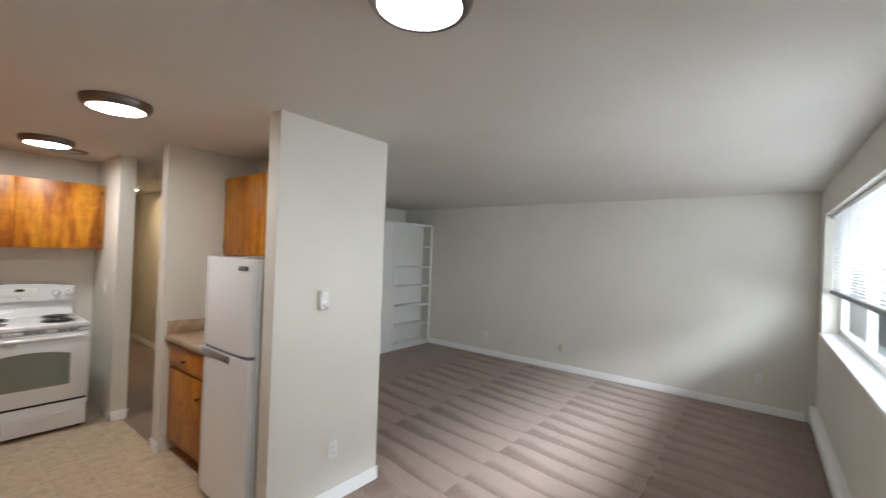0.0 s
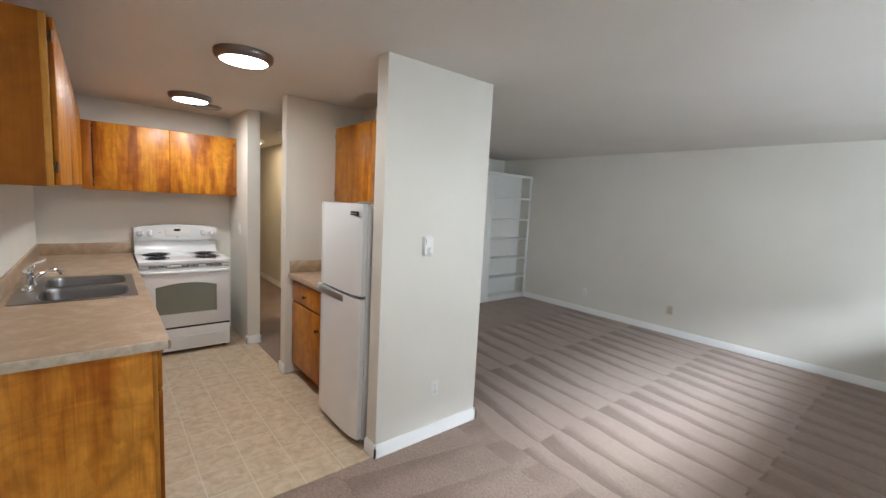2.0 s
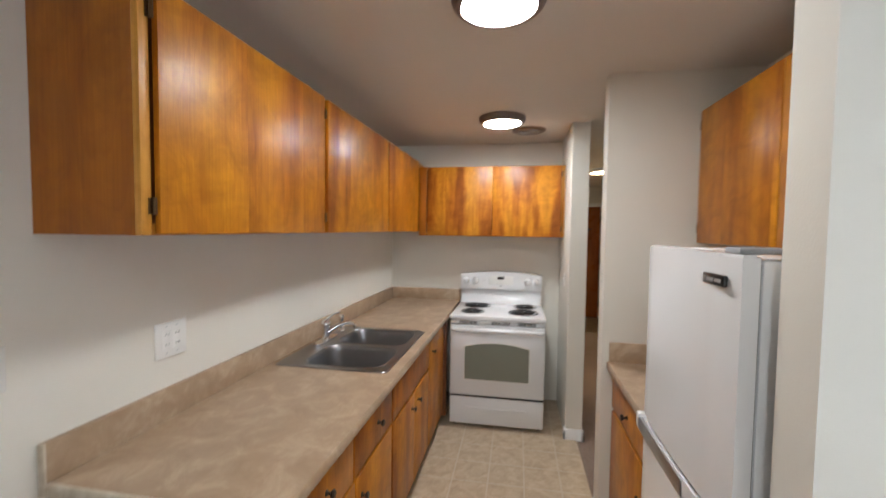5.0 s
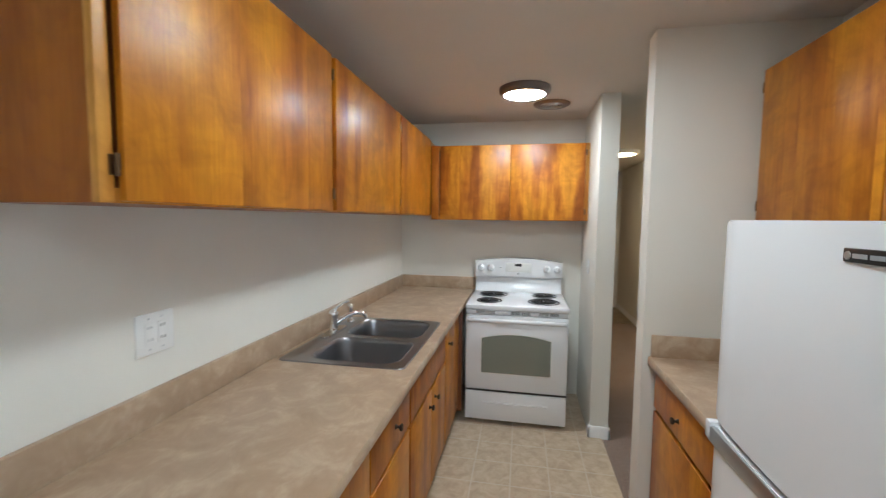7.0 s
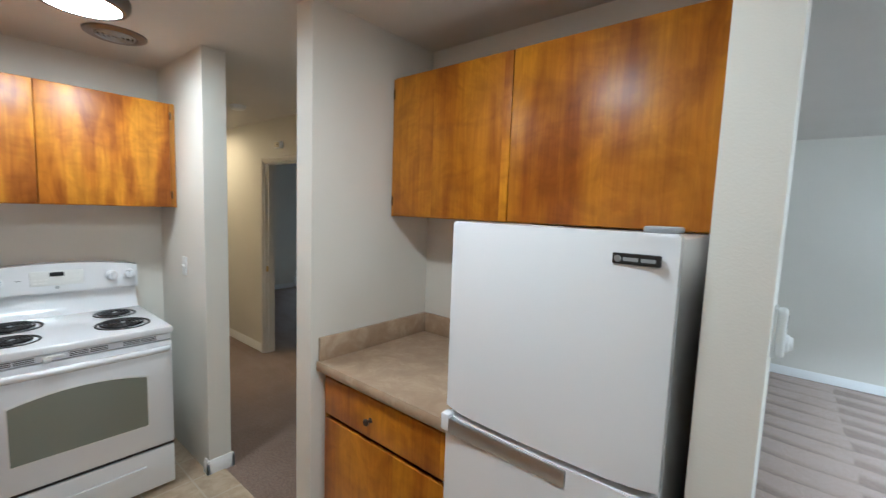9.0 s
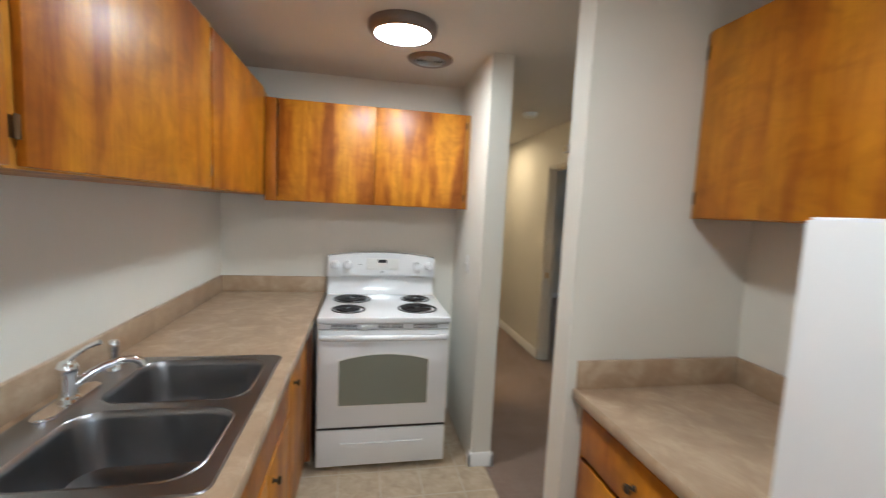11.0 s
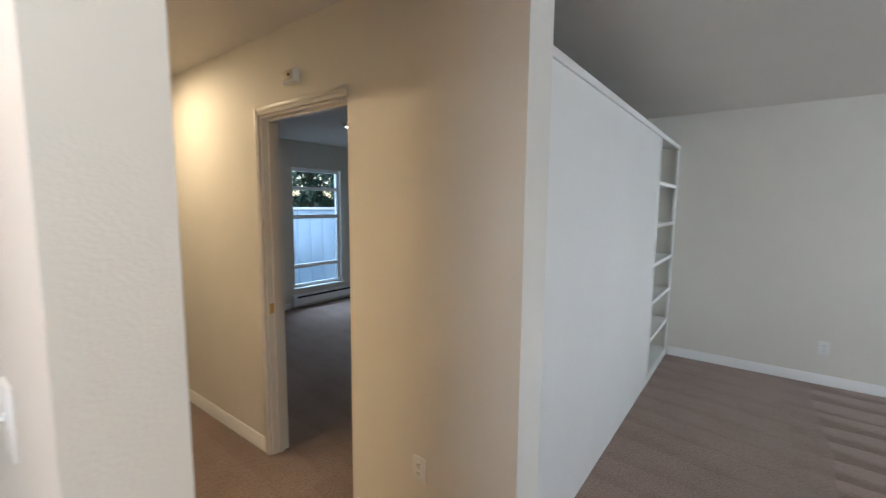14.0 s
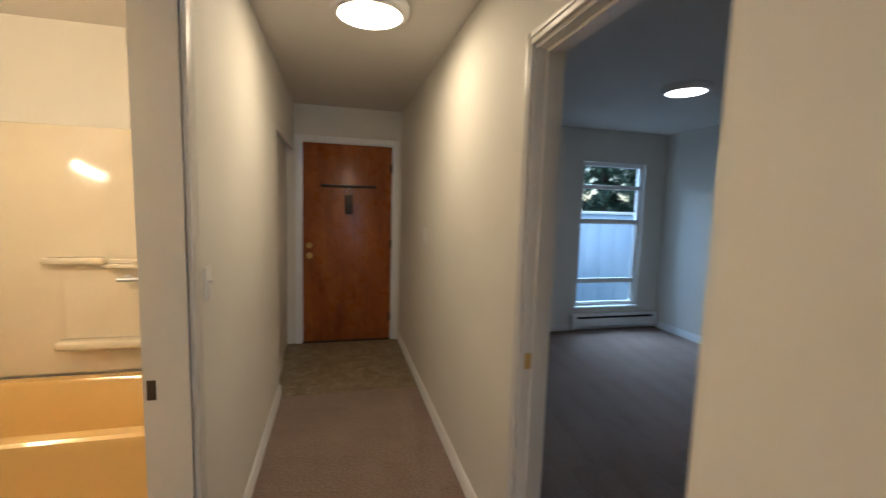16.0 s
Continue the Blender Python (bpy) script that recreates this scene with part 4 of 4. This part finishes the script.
for x, y, r in ((-0.17, -0.215, 0.083), (-0.19, 0.205, 0.105), (-0.45, -0.20, 0.105), (-0.46, 0.225, 0.083)):
    b = part("burner", Shape().lathe([(r + 0.018, 0.9115), (r + 0.016, 0.915), (r + 0.008, 0.914), (r, 0.905), (0.02, 0.900), (0, 0.900)], pose(x, y, 0), 36), BOWL, st, "dark burner with chrome drip bowl")
    pts = []
    turns = 5 if r > 0.1 else 4
    for i in range(turns * 28 + 1):
        a = 2 * math.pi * i / 28
        rr = 0.018 + (r - 0.022) * i / (turns * 28)
        pts.append((x + rr * math.cos(a), y + rr * math.sin(a), 0.918))
    part("coil", Shape().tube(pts, 0.0052, 6), COIL, b)
    part("coil_cap", Shape().lathe([(0, 0.915), (0.013, 0.915), (0.012, 0.921), (0, 0.922)], pose(x, y, 0), 14), SILVER, b)
    for a in (90, 210, 330):
        part("support", Shape().box(-0.002, 0.01, 0.905, 0.002, r - 0.004, 0.913).box(0, 0, 0.9, 0.0005, 0.0005, 0.9005), SILVER, b).matrix_basis = pose(x, y, 0, 0, 0, a)
part("vent_panel", Shape().box(-0.03, -Y + 0.004, 0.838, -0.004, Y - 0.004, 0.868, 0.002), ENAMEL, st)
for y in (-0.23, 0.0 + 0.03, 0.235):
    for z in (0.846, 0.854, 0.862):
        for d in (-0.037, 0.037):
            part("vent_slot", Shape().box(-0.006, y + d - 0.034, z - 0.002, -0.0028, y + d + 0.034, z + 0.002), SLOT, st)
dr = part("oven_door", Shape().box(-0.028, -Y + 0.004, 0.268, 0.006, Y - 0.004, 0.834, 0.006), ENAMEL, st)
out = [(-0.255, 0.40)] + [(-0.255 + 0.51 * i / 16, 0.66 + 0.035 * (1 - (2 * i / 16 - 1) ** 2)) for i in range(17)] + [(0.255, 0.40)]
part("oven_window_frame", Shape().prism([(a * 1.03, b + (0.008 if b > 0.5 else -0.008)) for a, b in out], "x", 0.003, 0.0085, 0.002), PLASTIC, dr)
part("oven_window", Shape().prism(out, "x", 0.004, 0.0105, 0.001), OVENGLASS, dr, "dark oven glass with some reflected light put into its grey-green colour")
part("oven_handle", Shape().tube([(0.006, -0.352, 0.795), (0.03, -0.345, 0.80), (0.048, -0.31, 0.803), (0.054, -0.15, 0.804), (0.055, 0, 0.804), (0.054, 0.15, 0.804), (0.048, 0.31, 0.803), (0.03, 0.345, 0.80), (0.006, 0.352, 0.795)], 0.0165, 14), ENAMEL, dr)
part("lock_lever", Shape().box(-0.002, -0.135, 0.842, 0.03, -0.105, 0.862, 0.004).box(0.01, -0.12, 0.855, 0.03, -0.06, 0.868, 0.005), PLASTIC, st)
dw = part("storage_drawer", Shape().box(-0.028, -Y + 0.004, 0.035, 0.004, Y - 0.004, 0.250, 0.006), ENAMEL, st)
part("drawer_grip", Shape().prism([(-0.24 + 0.48 * i / 16, 0.165 - 0.018 * (1 - (2 * i / 16 - 1) ** 2) - 0.008) for i in range(17)] + [(0.24 - 0.48 * i / 16, 0.176 - 0.004 * (1 - (2 * i / 16 - 1) ** 2)) for i in range(17)], "x", 0.0, 0.016, 0.004), ENAMEL, dw)
part("kick_gap", Shape().box(-0.026, -Y + 0.006, 0.251, -0.006, Y - 0.006, 0.267), SLOT, st)

# ---- refrigerator ----
fg = thing("refrigerator", "white two-door top-freezer refrigerator beside the wall end", "refrigerator", (-3.03, 1.742, 0.006))
FW = 0.302
FH = 1.573
part("body", Shape().box(-FW + 0.004, 0.062, 0.03, FW - 0.004, 0.66, FH - 0.012, 0.006), ENAMEL, fg)
for x in (-0.24, 0.24):
    part("foot", Shape().lathe([(0, 0), (0.02, 0), (0.02, 0.02), (0.01, 0.032), (0, 0.032)], pose(x, 0.12, 0), 12), BLACK, fg)


def slab(z0, z1):
    o = []
    for i in range(13):
        u = -1 + 2 * i / 12
        o.append((u * FW, 0.010 * u * u + (0.012 if abs(u) > 0.99 else 0)))
    o += [(FW, 0.055), (-FW, 0.055)]
    return Shape().prism(o, "z", z0, z1, 0.005)


d1 = part("freezer_door", slab(0.995, FH), ENAMEL, fg)
d2 = part("fridge_door", slab(0.045, 0.978), ENAMEL, fg)
part("gasket", Shape().box(-FW + 0.01, 0.052, 0.05, FW - 0.01, 0.066, FH - 0.02), GREYPL, fg)
part("grip", Shape().box(-FW + 0.01, -0.004, 0.925, 0.10, 0.012, 0.974, 0.006), SILVER, d2, "silver recessed grip")
part("grip_tab", Shape().box(-FW - 0.001, -0.006, 0.93, -FW + 0.03, 0.03, 0.985, 0.006), ENAMEL, d2)
bd = part("badge", Shape().box(0.172, 0.0, 1.501, 0.272, 0.010, 1.526, 0.003), BLACK, d1, "small black badge plate")
part("badge_mark", Shape().lathe([(0, 0), (0.008, 0), (0.007, 0.0015), (0, 0.002)], pose(0.184, 0.0, 1.513, 90, 0, 0), 10), SILVER, bd)
for a, b in ((0.196, 0.227), (0.233, 0.262)):
    part("badge_bar", Shape().box(a, -0.001, 1.509, b, 0.001, 1.517), GREYPL, bd)
part("top_hinge", Shape().box(FW - 0.075, 0.02, FH + 0.0005, FW - 0.01, 0.11, FH + 0.014, 0.004), GREYPL, fg, "grey plastic hinge cover")
part("kick_grille", Shape().box(-FW + 0.012, 0.05, 0.008, FW - 0.012, 0.066, 0.043, 0.002), GREYPL, fg)
leaf = thing("paper_booklet", "white paper booklet lying on the refrigerator", "booklet", (-3.16, 1.90, FH + 0.006 - 0.0115))
part("pages", Shape().box(-0.09, -0.05, 0, 0.09, 0.06, 0.006, 0.001), PLASTIC, leaf)
part("cover_sheet", Shape().box(-0.09, -0.052, 0.0062, 0.09, 0.058, 0.0075), TRIM, leaf)


# ---- ceiling fixtures ----
def ceiling_lamp(x, y, glow_mat, ring, r, label):
    l = thing("ceiling_light", label, "ceiling light", (x, y, H), "ceiling lights")
    part("ring", Shape().lathe([(r * 0.6, -0.0005), (r, -0.0005), (r, -0.022), (r * 0.97, -0.034), (r * 0.90, -0.046), (r * 0.80, -0.048), (r * 0.785, -0.044), (r * 0.77, -0.01), (r * 0.6, -0.01)], None, 56), ring, l)
    part("diffuser", Shape().lathe([(r * 0.765, -0.03), (r * 0.78, -0.046), (r * 0.7, -0.05), (r * 0.45, -0.054), (r * 0.2, -0.056), (0, -0.056)], None, 48), glow_mat, l, "glowing white diffuser")


KL = "round flush ceiling light with a dark nickel ring, lit"
ceiling_lamp(-1.217, 1.454, GLOW_K, NICKEL, 0.160, KL)
ceiling_lamp(-3.275, 1.228, GLOW_K, NICKEL, 0.166, KL)
ceiling_lamp(-4.865, 1.18, GLOW_K, NICKEL, 0.168, KL)
ceiling_lamp(-7.60, 2.40, GLOW_H, TRIM, 0.195, "round flush hall ceiling light with a white ring, lit")
ceiling_lamp(-8.15, 4.84, GLOW_B, TRIM, 0.17, "round flush bedroom ceiling light with a white ring, lit")
vl = thing("vanity_light", "warm wall light bar high on the bathroom wall, lit", "wall light", (-6.85, S, 2.03))
part("back_plate", Shape().box(-0.30, 0, -0.05, 0.30, 0.025, 0.05, 0.006), CHROME, vl)
part("diffuser", Shape().prism(rounded(0.026, -0.042, 0.10, 0.042, 0.03), "x", -0.28, 0.28, 0.004), GLOW_T, vl, "glowing warm diffuser")

v = thing("exhaust_vent", "round metal exhaust vent in the kitchen ceiling", "vent", (-5.275, 1.38, H))
part("flange", Shape().lathe([(0.085, -0.0005), (0.135, -0.0005), (0.132, -0.008), (0.115, -0.016), (0.09, -0.014), (0.085, -0.004)], None, 40), NICKEL, v)
part("duct", Shape().lathe([(0.084, -0.002), (0, -0.002)], None, 32), SLOT, v, "dark duct opening")
for r in (0.022, 0.042, 0.062, 0.08):
    part("ring", Shape().tube([(r * math.cos(a), r * math.sin(a), -0.014) for a in (2 * math.pi * i / 32 for i in range(32))], 0.004, 6, True), SILVER, v)
for a in (0, 60, 120):
    part("spoke", Shape().box(-0.088, -0.002, -0.013, 0.088, 0.002, -0.008), SILVER, v).matrix_basis = pose(0, 0, 0, 0, 0, a)
sd = thing("smoke_detector", "round white smoke detector on the hall ceiling", "smoke detector", (-6.31, 2.44, H))
part("base", Shape().lathe([(0, -0.0005), (0.068, -0.0005), (0.068, -0.012), (0, -0.012)], None, 32), PLASTIC, sd)
part("cover", Shape().lathe([(0.062, -0.012), (0.06, -0.026), (0.05, -0.036), (0.02, -0.04), (0, -0.04)], None, 32), PLASTIC, sd)
hk = thing("ceiling_hook", "small white hook in the living room ceiling", "hook", (-0.56, 3.87, H))
part("plate", Shape().lathe([(0, -0.0005), (0.012, -0.0005), (0.01, -0.006), (0, -0.007)], None, 14), TRIM, hk)
part("stem", Shape().tube([(0, 0, -0.004), (0, 0, -0.02), (0.008, 0, -0.03), (0.014, 0, -0.022)], 0.003, 8), TRIM, hk)


# ---- plates and devices on the walls ----
def on_wall(name, label, category, x, y, z, face):
    """face: the way the wall looks; parts are built with +y out of the wall."""
    o = thing(name, label, category)
    o.matrix_basis = pose(x, y, z, 0, 0, {"n": 0, "s": 180, "e": -90, "w": 90}[face])
    return o


def outlet(x, y, z, face, material=PLASTIC, label="white duplex wall outlet", wide=0.035):
    o = on_wall("wall_outlet", label, "outlet", x, y, z, face)
    part("plate", Shape().box(-wide, 0, -0.057, wide, 0.006, 0.057, 0.003), material, o)
    for dz in (-0.02, 0.02):
        s = part("socket", Shape().prism(rounded(-0.016, dz - 0.014, 0.016, dz + 0.014, 0.008, 4), "y", 0.004, 0.0085), material, o)
        for dx in (-0.006, 0.006):
            part("slot", Shape().box(dx - 0.0012, 0.008, dz - 0.002, dx + 0.0012, 0.0092, dz + 0.007), SLOT, s)
        part("slot", Shape().lathe([(0, 0), (0.0022, 0), (0.0022, 0.001), (0, 0.001)], pose(0, 0.0083, dz - 0.008, -90, 0, 0), 8), SLOT, s)
    part("screw", Shape().lathe([(0, 0), (0.003, 0), (0.002, 0.0015), (0, 0.002)], pose(0, 0.006, 0, -90, 0, 0), 10), SILVER, o)


def switch(x, y, z, face, gangs=1, label="white wall light switch"):
    o = on_wall("light_switch", label, "switch", x, y, z, face)
    w = 0.035 + 0.023 * (gangs - 1)
    part("plate", Shape().box(-w, 0, -0.057, w, 0.006, 0.057, 0.003), PLASTIC, o)
    for g in range(gangs):
        cx = (g - (gangs - 1) / 2) * 0.046
        part("toggle", Shape().box(cx - 0.005, 0.005, -0.011, cx + 0.005, 0.008, 0.011).box(cx - 0.004, 0.006, 0.0, cx + 0.004, 0.019, 0.009, 0.002), PLASTIC, o)


outlet(-3.955, N_, 0.325, "s")
outlet(-2.68, N_, 0.33, "s", IVORY, "ivory duplex wall outlet above the baseboard")
outlet(-0.376, N_, 0.37, "s", PLASTIC, "white outlet low on the living room wall")
outlet(-2.57, 2.262, 0.345, "e", PLASTIC, "white outlet low on the wall end")
outlet(-5.585, 2.90, 0.40, "s", PLASTIC, "white outlet low on the hall wall")
pl = on_wall("wall_outlet", "white two-gang outlet and switch plate above the counter", "outlet", -3.083, S, 1.212, "n")
part("plate", Shape().box(-0.068, 0, -0.064, 0.068, 0.007, 0.064, 0.003), PLASTIC, pl)
for cx in (-0.023, 0.023):
    ins = part("insert", Shape().box(cx - 0.0165, 0.006, -0.034, cx + 0.0165, 0.0095, 0.034, 0.002), PLASTIC, pl)
    for dz in (-0.019, 0.019):
        for dx in (-0.006, 0.006):
            part("slot", Shape().box(cx + dx - 0.0013, 0.009, dz - 0.003, cx + dx + 0.0013, 0.0102, dz + 0.006), SLOT if cx < 0 else GREYPL, ins)
    for dz in (-0.048, 0.048):
        part("screw", Shape().lathe([(0, 0), (0.003, 0), (0.002, 0.0015), (0, 0.002)], pose(cx, 0.007, dz, -90, 0, 0), 10), SILVER, pl)
switch(-2.53, S, 1.265, "n", 2, "white double light switch at the counter end")
switch(-5.365, 1.70, 1.212, "s", 1, "white light switch beside the stove")
switch(-6.94, 1.825, 1.19, "n", 1, "white light switch in the hall")
switch(-8.52, 2.90, 1.245, "s", 1, "white light switch in the hall by the entry")
dv = on_wall("thermostat", "white wall thermostat with a round dial and vent slots", "thermostat", -2.57, 2.14, 1.333, "e")
part("plate", Shape().box(-0.038, 0, -0.064, 0.038, 0.008, 0.064, 0.004), PLASTIC, dv)
part("cover", Shape().box(-0.035, 0.007, -0.060, 0.035, 0.028, 0.060, 0.008, 3), PLASTIC, dv)
part("dial", Shape().lathe([(0, 0), (0.023, 0), (0.022, 0.007), (0.018, 0.009), (0.016, 0.016), (0, 0.017)], pose(-0.006, 0.027, -0.028, -90, 0, 0), 28), TRIM, dv)
for z in (0.018, 0.031, 0.044):
    part("vent_slot", Shape().box(0.023, 0.0265, z - 0.0045, 0.027, 0.0288, z + 0.0045), SLOT, dv)
ch = on_wall("door_chime", "small white alarm box above the bedroom door", "chime", -6.43, 2.90, 2.175, "s")
part("case", Shape().box(-0.055, 0, -0.034, 0.055, 0.042, 0.034, 0.009), PLASTIC, ch)
part("face_plate", Shape().box(-0.044, 0.041, -0.024, 0.044, 0.046, 0.024, 0.003), IVORY, ch)
part("lens", Shape().lathe([(0, 0), (0.008, 0), (0.006, 0.004), (0, 0.005)], pose(-0.02, 0.046, 0.0, -90, 0, 0), 14), SLOT, ch)

# ---- bathroom ----
tub = thing("bathtub", "golden mustard bathtub against the cream surround", "bathtub", (0, 0, 0.006))
TX0, TX1, TY0, TY1, TZ = -8.26, -7.47, S + 0.02, 1.69, 0.40
sh = Shape()
rings = []
for inset, z, r in ((0.0, 0.0, 0.01), (0.0, TZ - 0.06, 0.012), (-0.004, TZ - 0.035, 0.016), (0.0, TZ - 0.012, 0.016), (0.014, TZ, 0.02), (0.075, TZ, 0.09), (0.09, TZ - 0.02, 0.1), (0.12, TZ - 0.2, 0.12), (0.17, 0.1, 0.13), (0.25, 0.08, 0.1)):
    rings.append([sh.bm.verts.new((x, y, z)) for x, y in rounded(TX0 + inset, TY0 + inset, TX1 - inset, TY1 - inset, r, 6)])
for a, b in zip(rings, rings[1:]):
    for i in range(len(a)):
        j = (i + 1) % len(a)
        sh.bm.faces.new((a[i], a[j], b[j], b[i]))
sh.bm.faces.new(rings[-1])
part("shell", sh, TUB, tub)
part("drain", Shape().lathe([(0.03, 0.0), (0.025, 0.003), (0, 0.003)], pose(-7.86, 0.45, 0.081), 18), CHROME, tub)
su = thing("tub_surround", "glossy cream moulded tub surround with soap ledges", "surround")
part("back_panel", Shape().box(-8.299, S, 0.41, -8.275, 1.699, 1.865, 0.006), SURROUND, su)
part("side_panel", Shape().box(-8.274, S, 0.41, -7.45, S + 0.018, 1.865, 0.006), SURROUND, su)
part("recess_panel", Shape().box(-8.274, 0.70, 0.56, -8.262, 1.40, 1.10, 0.004), SURROUND, su)
part("upper_ledge", Shape().box(-8.274, 0.63, 1.075, -8.19, 0.93, 1.115, 0.016, 3).box(-8.274, 0.92, 1.05, -8.20, 1.12, 1.075, 0.01, 3).box(-8.274, 1.08, 1.07, -8.19, 1.42, 1.11, 0.016, 3), SURROUND, su)
part("lower_ledge", Shape().box(-8.274, 0.68, 0.575, -8.17, 1.42, 0.63, 0.02, 3), SURROUND, su)
gb = thing("grab_bar", "brushed metal bar on the tub surround", "grab bar", (-8.262, 1.18, 0.985))
part("bar", Shape().tube([(0.055, -0.18, 0), (0.055, 0.2, 0)], 0.013, 14), SILVER, gb)
for y in (-0.15, 0.17):
    part("post", Shape().lathe([(0, 0), (0.022, 0), (0.02, 0.006), (0.011, 0.01), (0.011, 0.055), (0, 0.055)], pose(0, y, 0, 0, 90, 0), 16), SILVER, gb)
